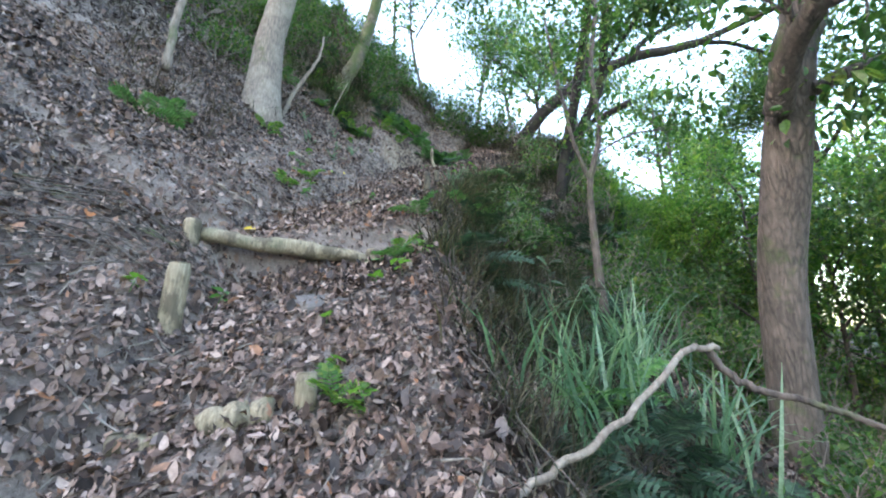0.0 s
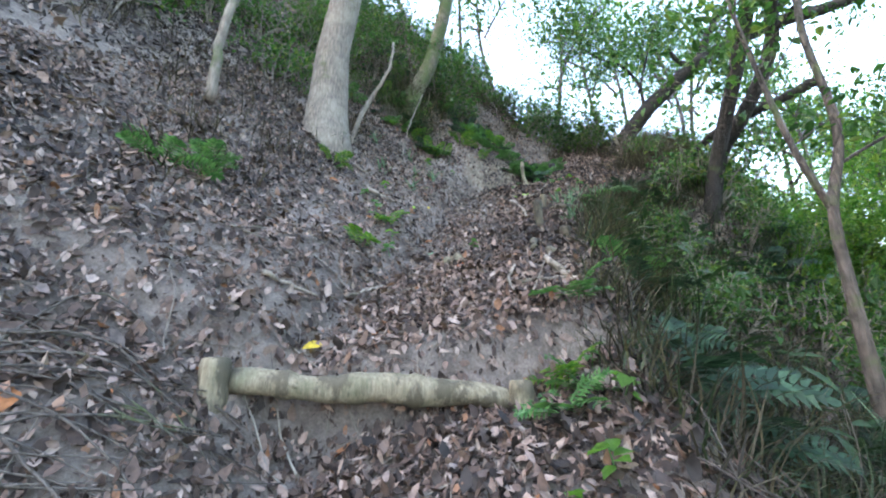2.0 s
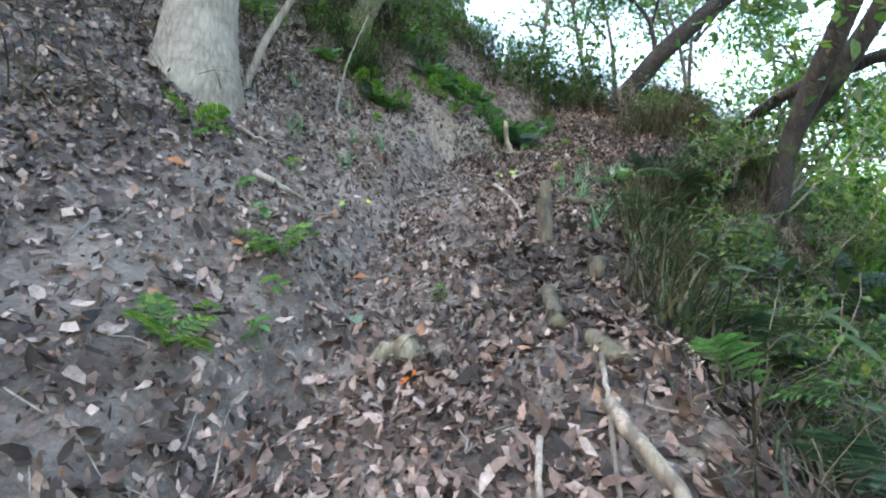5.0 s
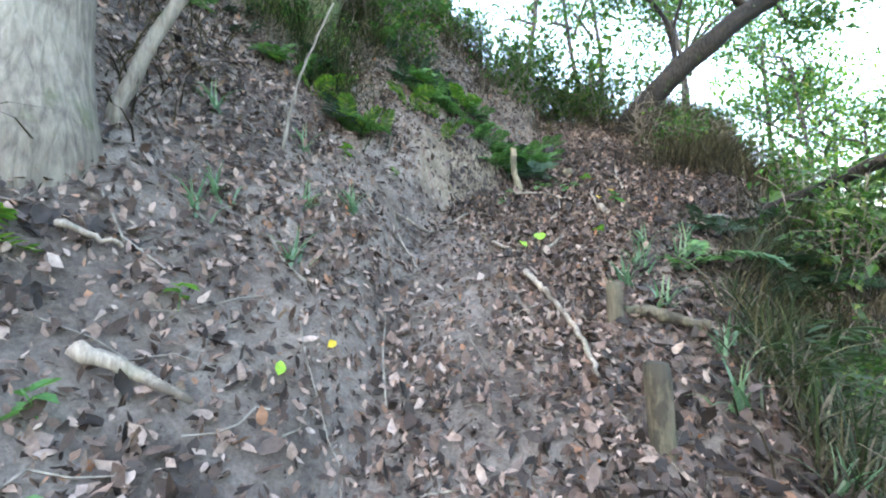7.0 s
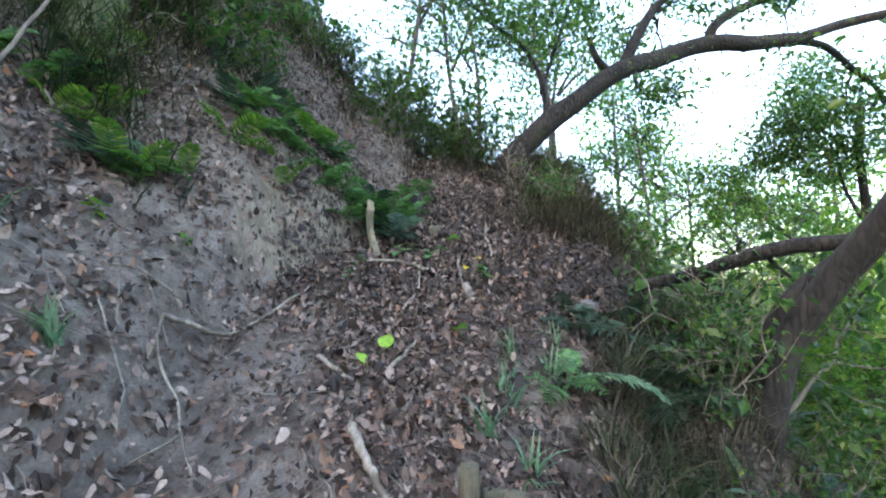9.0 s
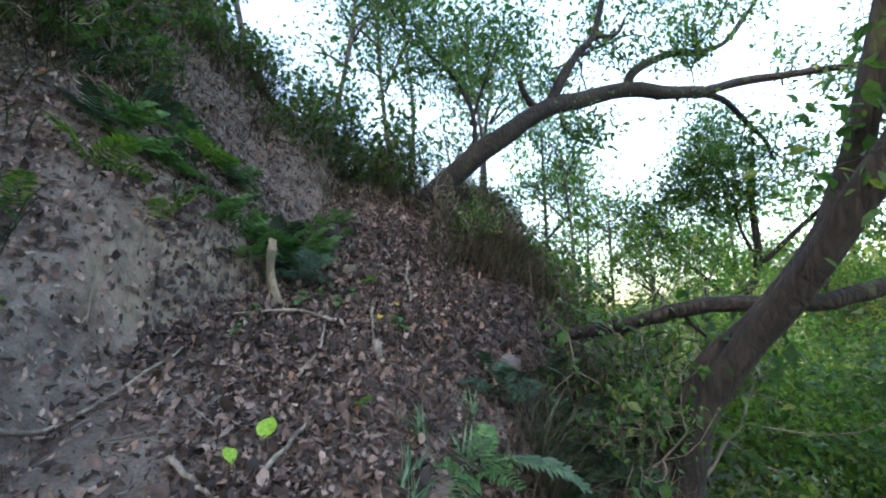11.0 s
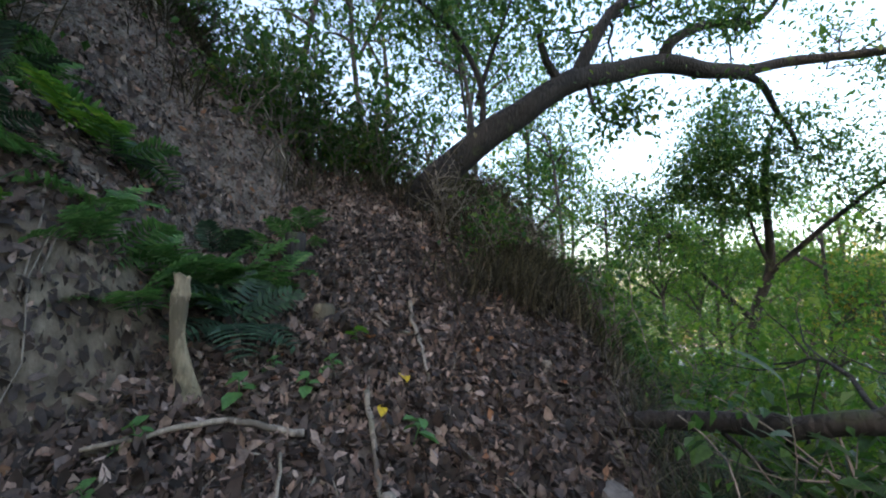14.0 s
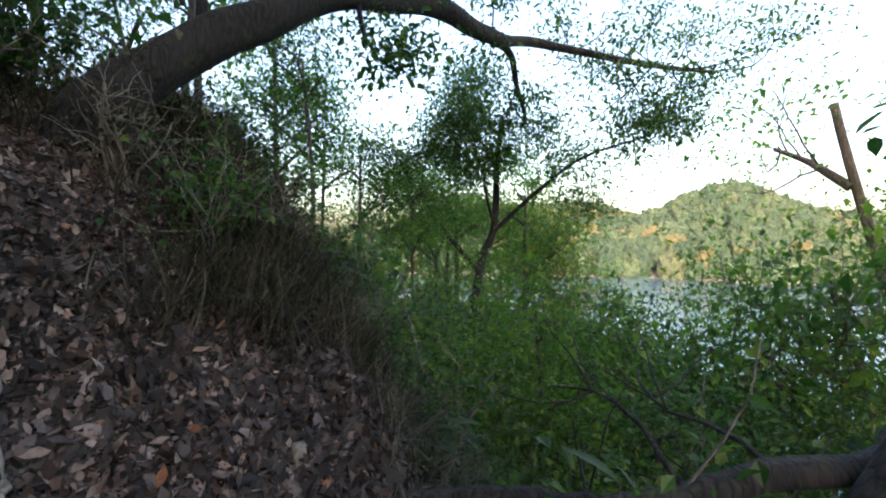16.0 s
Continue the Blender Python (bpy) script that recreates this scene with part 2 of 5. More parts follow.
def smooth_line(points, n):
    """A curve of n places through a few points."""
    P = np.asarray(points, dtype=float)
    m = len(P)
    if m == 2:
        return P[0] + (P[1] - P[0]) * np.linspace(0, 1, n)[:, None]
    E = np.vstack([2 * P[0] - P[1], P, 2 * P[-1] - P[-2]])
    t = np.linspace(0, m - 1 - 1e-6, n)
    i = t.astype(int); f = (t - i)[:, None]
    a, b, c, d = E[i], E[i + 1], E[i + 2], E[i + 3]
    return 0.5 * (2 * b + (c - a) * f + (2 * a - 5 * b + 4 * c - d) * f ** 2 + (3 * b - a - 3 * c + d) * f ** 3)


def tube(bld, P, R, sides=8, knobs=0.0, rng=None, caps=True):
    """A round, uneven tube along the places P with the radii R."""
    P = np.asarray(P, dtype=float); R = np.broadcast_to(np.asarray(R, dtype=float), (len(P),))
    T, A, B = frames_along(P)
    ang = np.linspace(0, 2 * math.pi, sides, endpoint=False)
    rad = np.repeat(R[:, None], sides, 1)
    if knobs and rng is not None:
        ph = rng.uniform(0, 6.28, 6)
        s = np.arange(len(P))[:, None] * 0.35
        w = np.sin(ang[None] * 2 + ph[0] + s) * 0.5 + np.sin(ang[None] * 3 + ph[1] - s * 0.7) * 0.5 + np.sin(ang[None] + ph[2] + s * 1.9) * 0.4
        rad = rad * (1 + knobs * (w + rng.normal(0, 0.1, rad.shape)))
    V = P[:, None] + rad[..., None] * (np.cos(ang)[None, :, None] * A[:, None] + np.sin(ang)[None, :, None] * B[:, None])
    V = V.reshape(-1, 3)
    i = np.arange(len(P) - 1)[:, None] * sides
    j = np.arange(sides)[None]
    k = (j + 1) % sides
    F = np.stack([i + j, i + k, i + sides + k, i + sides + j], -1).reshape(-1, 4)
    if caps:
        c0, c1 = len(V), len(V) + 1
        V = np.vstack([V, P[0] - T[0] * R[0] * 0.1, P[-1] + T[-1] * R[-1] * 0.1])
        e = (len(P) - 1) * sides
        jj = np.arange(0, sides, 2)
        F = np.vstack([F, np.stack([np.full(len(jj), c0), (jj + 2) % sides, (jj + 1) % sides, jj], -1),
                       np.stack([np.full(len(jj), c1), e + jj, e + (jj + 1) % sides, e + (jj + 2) % sides], -1)])
    bld.add(V, F)


def turn_matrices(yaw, pitch, roll):
    cy, sy, cp, sp, cr, sr = np.cos(yaw), np.sin(yaw), np.cos(pitch), np.sin(pitch), np.cos(roll), np.sin(roll)
    o, l = np.zeros_like(yaw), np.ones_like(yaw)
    Z = np.stack([cy, -sy, o, sy, cy, o, o, o, l], -1).reshape(-1, 3, 3)
    X = np.stack([l, o, o, o, cp, -sp, o, sp, cp], -1).reshape(-1, 3, 3)
    Y = np.stack([cr, o, sr, o, l, o, -sr, o, cr], -1).reshape(-1, 3, 3)
    return Z @ X @ Y


def scatter(V, F, M, P, S):
    """Copies of a small shape in one array: turned by M, sized by S, set at P."""
    W = np.einsum("nij,kj->nki", M, V) * S[:, None, None] + P[:, None]
    G = F[None] + (np.arange(len(P)) * len(V))[:, None, None]
    return W.reshape(-1, 3), G.reshape(-1, F.shape[1])


# a small leaf of two folded halves, and a larger curled one
LEAF_V = np.array([(0, 0, 0), (0.32, 0.42, 0.1), (0, 0.5, 0), (-0.32, 0.42, 0.1), (0, 1, -0.12)])
OVAL_V = np.array([(0, 0, 0), (0.24, 0.28, 0.07), (0.23, 0.64, 0.06), (0, 1, -0.1), (-0.23, 0.64, 0.05), (-0.24, 0.28, 0.08)])
OVAL_F = np.array([(0, 1, 2, 3), (0, 3, 4, 5)])
LEAF_V = LEAF_V[[0, 1, 4, 3]]
LEAF_F = np.array([(0, 1, 2, 3)])
CURL_V = np.array([(0, 0, 0.02), (0.27, 0.28, 0.11), (0, 0.32, 0.0), (-0.27, 0.28, 0.09), (0.25, 0.68, 0.16), (0, 0.7, 0.04), (-0.25, 0.66, 0.1), (0, 1.05, 0.2)])
CURL_F = np.array([(0, 1, 2, 3), (1, 4, 5, 2), (2, 5, 6, 3), (4, 7, 6, 5)])


def lattice(x, y, cell, seed):
    """Smooth noise from -1 to 1 with bumps about one cell wide."""
    x, y = np.asarray(x, dtype=float) / cell, np.asarray(y, dtype=float) / cell
    i, j = np.floor(x).astype(int), np.floor(y).astype(int)
    f, g = x - i, y - j
    f, g = f * f * (3 - 2 * f), g * g * (3 - 2 * g)
    def h(a, b):
        n = np.sin(a * 127.1 + b * 311.7 + seed * 74.7) * 43758.5453
        return 2 * (n - np.floor(n)) - 1
    return (h(i, j) * (1 - f) + h(i + 1, j) * f) * (1 - g) + (h(i, j + 1) * (1 - f) + h(i + 1, j + 1) * f) * g


def sstep(a, b, x):
    """A smooth step from 0 at a to 1 at b."""
    t = np.clip((np.asarray(x, dtype=float) - a) / (b - a), 0, 1)
    return t * t * (3 - 2 * t)


# ---- the lie of the land ----
LAKE_Z = -9.0
def left_edge(y):
    """Foot of the cut bank beside the trail."""
    k = [0, 2, 2.9, 4, 5.5, 7, 7.55, 8, 9, 10, 13]
    v = [-1.2, -1.25, -1.45, -1.35, -1.25, -1.1, -0.95, -0.3, -0.1, 0.5, 2.0]
    return sum(np.interp(np.asarray(y, dtype=float) + d, k, v) for d in (-0.25, -0.1, 0.1, 0.25)) / 4


def right_edge(y):
    """Outer edge of the trail, where the hill falls to the valley."""
    k = [0, 2, 3, 4, 5, 6, 7, 8, 10, 13]
    v = [0.45, 0.0, -0.2, -0.1, 0.1, 0.35, 1.25, 2.1, 2.9, 3.6]
    return sum(np.interp(np.asarray(y, dtype=float) + d, k, v) for d in (-0.4, -0.15, 0.15, 0.4)) / 4


def land(x, y, rough=True):
    x, y = np.asarray(x, dtype=float), np.asarray(y, dtype=float)
    yy = np.where(y > 9.5, 9.5 + 2.2 * (1 - np.exp(-(y - 9.5) / 2.2)), y)
    h = 0.28 + 0.6 * np.clip(yy, -12, None) - 0.24 * (1 - sstep(1.5, 3.0, y)) + 0.3 * sstep(9, 10.5, y)
    u = np.clip(left_edge(y) - x, 0, None)
    cut = sstep(6.6, 7.8, y) * (1 - sstep(8.2, 9.2, y))
    b = 0.42 * cut * sstep(0, 0.35, u) + 0.12 * (1 - cut) * sstep(0, 0.25, u) + 0.6 * u + 0.16 * np.minimum(u, 1.6) ** 2 + 0.45 * np.clip(u - 1.6, 0, None)
    b = np.minimum(b, 14 + 0.1 * u)
    v = np.clip(x - right_edge(y), 0, None)
    d = 5.5 * (1 - np.exp(-np.clip(v - 0.12, 0, None) / 6.0)) + 0.2 * v
    z = h + b - d
    step = y - (3.1 + 0.375 * (x + 0.6))   # tread behind the cross log
    z = z - 0.13 * sstep(-0.6, -0.05, step) * sstep(0.2, -0.5, x) * sstep(-1.7, -1.2, x) * (1 - sstep(0.0, 0.06, step)) + 0.13 * sstep(0.0, 0.1, step) * (1 - sstep(0.6, 1.7, step))
    z = z + 0.75 * np.exp(-((x - 2.5) / 1.2) ** 2 - ((y - 3.2) / 1.4) ** 2) * sstep(0.3, 1.3, v)   # knoll that carries the straight tree
    z = z + 0.95 * np.exp(-((x - 1.9) / 0.65) ** 2 - ((y - 6.6) / 0.7) ** 2) * sstep(0.1, 0.9, v)   # earth heaped round the twin-stemmed tree
    r = np.hypot(x, y - 8)
    if rough:
        near = np.exp(-r / 40)
        z = z + near * (0.11 * lattice(x, y, 1.3, 1) + 0.06 * lattice(x, y, 0.45, 2) + 0.032 * lattice(x, y, 0.17, 3)) * (0.35 + 0.65 * np.clip(sstep(0, 0.6, u) + sstep(0, 0.6, v), 0, 1))
        z = z + near * (0.014 * lattice(x, y, 0.1, 4) + 0.014 * lattice(x, y, 0.23, 5) + cut * sstep(0, 0.1, u) * (0.05 * lattice(x, y, 0.14, 6) + 0.06 * lattice(x, y, 0.3, 8)))
    floor = np.where(x > 20, -10.5, -8.2)
    z = floor + np.logaddexp(0, (z - floor) * 1.0) / 1.0
    # hills across the lake
    az = np.arctan2(x, y - 8)
    hill = 17 + 8 * np.sin(az * 5 + 0.6) + 7 * np.sin(az * 11 + 1.0) + 4 * np.sin(az * 23)
    far = sstep(165, 300, r)
    z = z * (1 - far) + far * (hill + 4 * lattice(x, y, 40, 7))
    return z


def at(x, y, dz=0.0):
    return np.array([x, y, float(land(x, y)) + dz])


# ---- the large structure ----
def axis(lo, hi, step, reach, grow=1.16):
    """Grid lines close together between lo and hi and ever wider beyond."""
    mid = np.arange(lo, hi + step / 2, step)
    out, s, d = [], step, 0.0
    while d < reach:
        s *= grow
        d += s
        out.append(d)
    out = np.array(out)
    return np.concatenate([lo - out[::-1], mid, hi + out])


gx, gy = axis(-4.0, 4.2, 0.045, 700, 1.1), axis(-0.6, 11.0, 0.045, 700, 1.1)
XX, YY = np.meshgrid(gx, gy)
GV = np.stack([XX, YY, land(XX, YY)], -1).reshape(-1, 3)
nx, ny = len(gx), len(gy)
gi = (np.arange(ny - 1)[:, None] * nx + np.arange(nx - 1)[None]).reshape(-1)
ground = new("ground", mesh_np("ground", GV, np.stack([gi, gi + 1, gi + nx + 1, gi + nx], -1), SOIL, True))
tagged(ground, "steep forest hillside of bare grey-brown soil with a worn trail", "ground", kind="structure")

wv = np.array([(x, y, LAKE_Z) for y in np.linspace(-250, 320, 12) for x in np.linspace(22, 330, 12)])
wi = (np.arange(11)[:, None] * 12 + np.arange(11)[None]).reshape(-1)
water = new("water", mesh_np("water", wv, np.stack([wi, wi + 1, wi + 13, wi + 12], -1), WATER))
tagged(water, "pale calm lake far below the hillside", "lake", kind="structure")

rng = np.random.default_rng(5)


def ground_normals(x, y, e=0.06):
    dx = (land(x + e, y) - land(x - e, y)) / (2 * e)
    dy = (land(x, y + e) - land(x, y - e)) / (2 * e)
    return dx, dy


def lie_on_ground(x, y, yaw, tilt, rng):
    """Turns that lay a flat thing on the slope at each place, with a random tilt."""
    dx, dy = ground_normals(x, y)
    n = np.stack([-dx, -dy, np.ones_like(dx)], -1)
    n += rng.normal(0, tilt, n.shape)
    n /= np.linalg.norm(n, axis=1)[:, None]
    a = np.stack([np.cos(yaw), np.sin(yaw), np.zeros_like(yaw)], -1)
    b = np.cross(n, a)
    b /= np.linalg.norm(b, axis=1)[:, None]
    a = np.cross(b, n)
    return np.stack([a, b, n], -1)


# ---- leaf litter ----
def litter(name, count, x0, x1, y0, y1, size, density, seed, label, V=CURL_V, F=CURL_F, material=LITTER):
    r = np.random.default_rng(seed)
    x, y = r.uniform(x0, x1, count), r.uniform(y0, y1, count)
    keep = r.uniform(0, 1, count) < density(x, y)
    x, y = x[keep], y[keep]
    M = lie_on_ground(x, y, r.uniform(0, 6.283, len(x)), 0.6, r)
    S = size * np.clip(r.lognormal(0, 0.36, len(x)), 0.4, 1.7)
    P = np.stack([x, y, land(x, y) + r.uniform(-0.004, 0.042, len(x))], -1)
    curl = r.uniform(-0.6, 1.7, len(x))
    M = M.copy()
    M[:, :, 0] *= r.uniform(0.45, 1.1, len(x))[:, None]
    M[:, :, 2] *= curl[:, None]
    W, G = scatter(V, F, M, P, S)
    # torn and crumpled edges, each leaf its own
    W = W + r.normal(0, 0.06, W.shape) * np.repeat(S, len(V))[:, None] * np.array([1, 1, 0.8])
    ob = new(name, mesh_np(name, W, G, material, True))
    return tagged(ob, label, "leaf litter", kind="stuff")


def litter_density(x, y):
    u, v = left_edge(y) - x, x - right_edge(y)
    d = 0.95 - 0.2 * sstep(-0.25, 0.2, u)
    patch = 0.55 + 0.75 * lattice(x, y, 0.9, 11) + 0.55 * lattice(x, y, 0.3, 12)
    bare = sstep(4.3, 5.6, y) * (1 - sstep(6.8, 7.6, y)) * sstep(-0.35, -0.75, x)
    d = d * np.clip(patch + 0.6 * (u < -0.2), 0.42 + 0.5 * (1 - sstep(2.4, 3.8, y)) + 0.3 * sstep(8.2, 8.8, y) + 0.3 * sstep(0.6, 1.2, u), 1.0) * (1 - 0.65 * bare) * (1 - 0.25 * sstep(0.3, 1.2, v))
    cut = sstep(7.0, 7.5, y) * (1 - sstep(8.0, 8.6, y)) * sstep(-0.05, 0.1, u) * (1 - sstep(0.4, 0.6, u))
    return d * (1 - 0.4 * cut) * (1 - 0.8 * damp_shade_zone(x, y))


def damp_shade_zone(x, y):
    """The outer side of the trail, where leaves are coloured dark for wet and shade."""
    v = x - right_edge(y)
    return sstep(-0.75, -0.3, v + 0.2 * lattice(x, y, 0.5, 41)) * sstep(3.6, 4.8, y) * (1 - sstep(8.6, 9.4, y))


litter("leaf_litter", 185000, -3.6, 3.2, 0.2, 11.0, 0.044, litter_density, 21, "brown and grey dead leaves lying over the trail and bank")
litter("leaf_litter", 26000, -7.5, 4.5, 0.5, 14, 0.07, lambda x, y: np.where((x > -3.6) & (x < 3.2) & (y < 11), 0, 0.6), 22, "brown dead leaves on the upper hillside")
litter("damp_shaded_litter", 42000, -6.0, -1.6, 1.8, 9.0, 0.048, lambda x, y: 0.85 * sstep(0.5, 1.2, left_edge(y) - x) * np.clip(0.65 + lattice(x, y, 0.8, 43), 0.25, 1), 26, "dark brown dead leaves heaped on the upper bank", material=DAMP_SHADE)
# dark leaves also stand in for shadowed gaps in the litter
litter("damp_shaded_litter", 30000, -1.9, 2.4, 0.4, 9.6, 0.05, lambda x, y: np.clip(0.5 + 0.9 * lattice(x, y, 0.35, 44), 0, 1) * (0.35 + 0.65 * sstep(-0.3, -0.6, left_edge(y) - x)), 27, "leaves coloured dark for rot and shaded gaps between the paler ones", material=DAMP_SHADE)
litter("damp_shaded_litter", 20000, -0.9, 2.4, 7.3, 9.4, 0.045, lambda x, y: np.clip(0.75 + 0.6 * lattice(x, y, 0.4, 45), 0, 1), 28, "dead leaves coloured dark for wet and shade under the overhanging bank", material=DAMP_SHADE)
litter("leaf_litter", 13000, -3.2, -0.7, 5.2, 8.0, 0.042, lambda x, y: np.clip(0.3 + 0.9 * lattice(x, y, 0.5, 46), 0, 1) * sstep(-0.5, 0.1, left_edge(y) - x), 29, "curled brown leaves strewn over the slipped bank")
litter("leaf_crumbs", 140000, -3.6, 2.6, 0.3, 10.5, 0.026, lambda x, y: 0.3 + 0.7 * litter_density(x, y), 23, "small broken bits of dead leaf on the soil", LEAF_V, LEAF_F)
litter("damp_shaded_litter", 26000, -1.0, 3.4, 3.6, 9.3, 0.056, lambda x, y: 0.9 * damp_shade_zone(x, y) * (1 - 0.8 * sstep(0.9, 1.6, x - right_edge(y))), 24, "dead leaves coloured dark for wet and shade on the outer side of the trail", material=DAMP_SHADE)
litter("damp_shaded_litter", 14000, -0.5, 2.2, 0.3, 4.2, 0.06, lambda x, y: 0.9 * sstep(-0.05, 0.2, x - right_edge(y)), 25, "dead leaves coloured dark for wet and shade on the outer bank", material=DAMP_SHADE)


# ---- twigs ----
def twig_litter(count, seed):
    r = np.random.default_rng(seed)
    b = Build()
    for _ in range(count):
        x, y = r.uniform(-3.4, 2.6), r.uniform(0.6, 10)
        a, L = r.uniform(0, 6.28), r.uniform(0.12, 0.5)
        s = np.linspace(0, 1, 5)
        px = x + math.cos(a) * L * s + r.normal(0, 0.012, 5)
        py = y + math.sin(a) * L * s + r.normal(0, 0.012, 5)
        rad = r.uniform(0.002, 0.0055)
        tube(b, np.stack([px, py, land(px, py) + rad + r.uniform(0.005, 0.03)], -1), np.linspace(rad, rad * 0.5, 5), 4)
    ob = new("fallen_twigs", b.mesh("fallen_twigs", TWIG))
    tagged(ob, "thin grey-brown twigs scattered over the leaf litter", "twigs", kind="stuff")


twig_litter(1100, 31)


def root_bundle(seed):
    """Thin dead vines sprawling beside the lower posts."""
    r = np.random.default_rng(seed)
    for k in range(28):
        x0, y0 = -2.2 + r.uniform(-0.1, 0.3), 1.95 + r.uniform(-0.3, 0.35)
        x1, y1 = -1.55 + r.uniform(-0.15, 0.25), 2.4 + r.uniform(-0.2, 0.25)
        xm, ym = (x0 + x1) / 2 + r.normal(0, 0.08), (y0 + y1) / 2 + r.normal(0, 0.06)
        stick([(x0, y0), (xm, ym), (x1, y1)], r.uniform(0.003, 0.006), BARK, "thin dead vine sprawling over the litter", 2.0, "dead_vine", seed + k)



def stick(points, radius, material=DEADWOOD, label="bleached dead stick lying on the leaf litter", lift=0.6, name="fallen_stick", seed=1, taper=0.5):
    """A stick along places (x, y) on the ground, or (x, y, z)."""
    r = np.random.default_rng(seed)
    P = [at(p[0], p[1], radius * lift + 0.045) if len(p) == 2 else p for p in points]
    L = smooth_line(P, max(6, 5 * len(P)))
    L[1:-1] += r.normal(0, min(radius * 0.35, 0.005), (len(L) - 2, 3))
    b = Build()
    tube(b, L, np.linspace(radius, radius * taper, len(L)), 8, 0.08, r)
    ob = new(name, b.mesh(name, material, True))
    return tagged(ob, label, "stick", group="fallen sticks")


STICKS = [
    ([(-1.73, 2.99), (-1.54, 3.2)], 0.014, "pale bleached stick lying across the bare soil"),
    ([(-1.45, 3.36), (-1.33, 3.66)], 0.011, "short pale stick lying on the leaf litter"),
    ([(-0.51, 3.84), (-0.55, 3.6), (-0.52, 3.42)], 0.01, "thin pale stick lying down the slope"),
    ([(-0.24, 4.21), (-0.3, 3.95), (-0.43, 3.39)], 0.01, "thin bent grey stick lying down the slope"),
    ([(-0.3, 3.95), (-0.22, 3.68), (-0.13, 3.42)], 0.026, "rotten brown branch lying beside the trail"),
    ([(-0.5, 3.55), (-0.25, 3.62), (-0.08, 3.6)], 0.012, "pale stick lying across other sticks"),
    ([(-0.48, 6.31), (-0.44, 6.15), (-0.38, 6.03), (-0.33, 5.8), (-0.34, 5.6)], 0.02, "grey knotty root branch lying down the trail"),
    ([(-1.3, 6.71), (-1.05, 6.95), (-0.78, 7.3), (-0.68, 7.45)], 0.012, "long pale stick lying up the bare slope"),
    ([(-1.3, 6.71), (-1.27, 6.58), (-1.16, 6.5), (-1.1, 6.35), (-1.02, 6.2)], 0.008, "thin bent pale twig trailing down the slope"),
    ([(-1.1, 6.36), (-1.21, 6.2)], 0.007, "thin pale twig fork on bare soil"),
    ([(-2.17, 5.14), (-2.04, 5.24)], 0.014, "short white broken stick on the soil bank"),
    ([(-1.94, 4.97), (-1.67, 5.05)], 0.024, "weathered brown log piece lying on the soil bank"),
    ([(-0.3, 6.6), (-0.06, 6.87)], 0.013, "short cut stick lying beside green leaves"),
    ([(-0.62, 6.73), (-0.46, 6.54)], 0.013, "dark stick lying on the leaves"),
    ([(1.01, 8.47), (0.95, 8.3), (0.91, 8.11), (0.82, 7.87)], 0.014, "crooked pale stick lying down the leafy slope"),
    ([(0.95, 8.22), (0.8, 8.26), (0.72, 8.4)], 0.008, "thin pale side twig on the leaves"),
    ([(0.5, 7.85), (0.42, 7.55), (0.38, 7.38)], 0.014, "thin grey stick lying down the slope"),
    ([(0.39, 7.36), (0.37, 7.16)], 0.03, "short thick brown branch end on the litter"),
    ([(0.2, 7.7), (-0.1, 7.75), (-0.45, 7.72)], 0.014, "dark stick lying at the foot of the bank"),
    ([(1.1, 7.2), (1.05, 6.95)], 0.013, "short grey stick on the leaves"),
    ([(-0.1, 7.2), (0.05, 7.4), (0.1, 7.6)], 0.01, "thin grey stick on the leaf litter"),
]
for k, (pts, rad, text) in enumerate(STICKS):
    stick(pts, rad, label=text, seed=k + 3)
root_bundle(700)
# the broken branch that arches over the drop beside the start
stick([(0.12, 1.3, 0.85), (0.28, 1.45, 0.95), (0.46, 1.5, 1.03), (0.7, 1.59, 1.17), (0.96, 1.7, 1.36), (1.13, 1.77, 1.37)], 0.014, BARK_PALE, "pale dead branch arching over the edge of the trail", seed=51, name="fallen_branch", taper=0.9)
stick([(1.1, 1.78, 1.36), (1.17, 1.74, 1.24), (1.35, 1.62, 1.17), (1.6, 1.45, 1.06), (2.0, 1.2, 0.85)], 0.017, BARK, "dark drooping dead branch over the valley edge", seed=52, name="fallen_branch")


# ---- log steps and posts ----
def post(x, y, height, radius, lean=(0, 0), label="round weathered wooden post driven into the trail", seed=1, name="trail_post", material=LOGWOOD):
    r = np.random.default_rng(seed)
    base = at(x, y, -0.15)
    s = np.linspace(0, 1, 9)[:, None]
    P = base + s * np.array([lean[0], lean[1], height + 0.15])
    R = np.full(9, radius) * (1 + r.normal(0, 0.015, 9))
    R[-1] *= 0.9
    b = Build()
    tube(b, P, R, 16, 0.012, r)
    # worn flat top
    tube(b, np.array([P[-1], P[-1] + (0, 0, 0.004)]), [radius * 0.9, radius * 0.78], 16)
    ob = new(name, b.mesh(name, material, True))
    return tagged(ob, label, "post", group="trail posts")


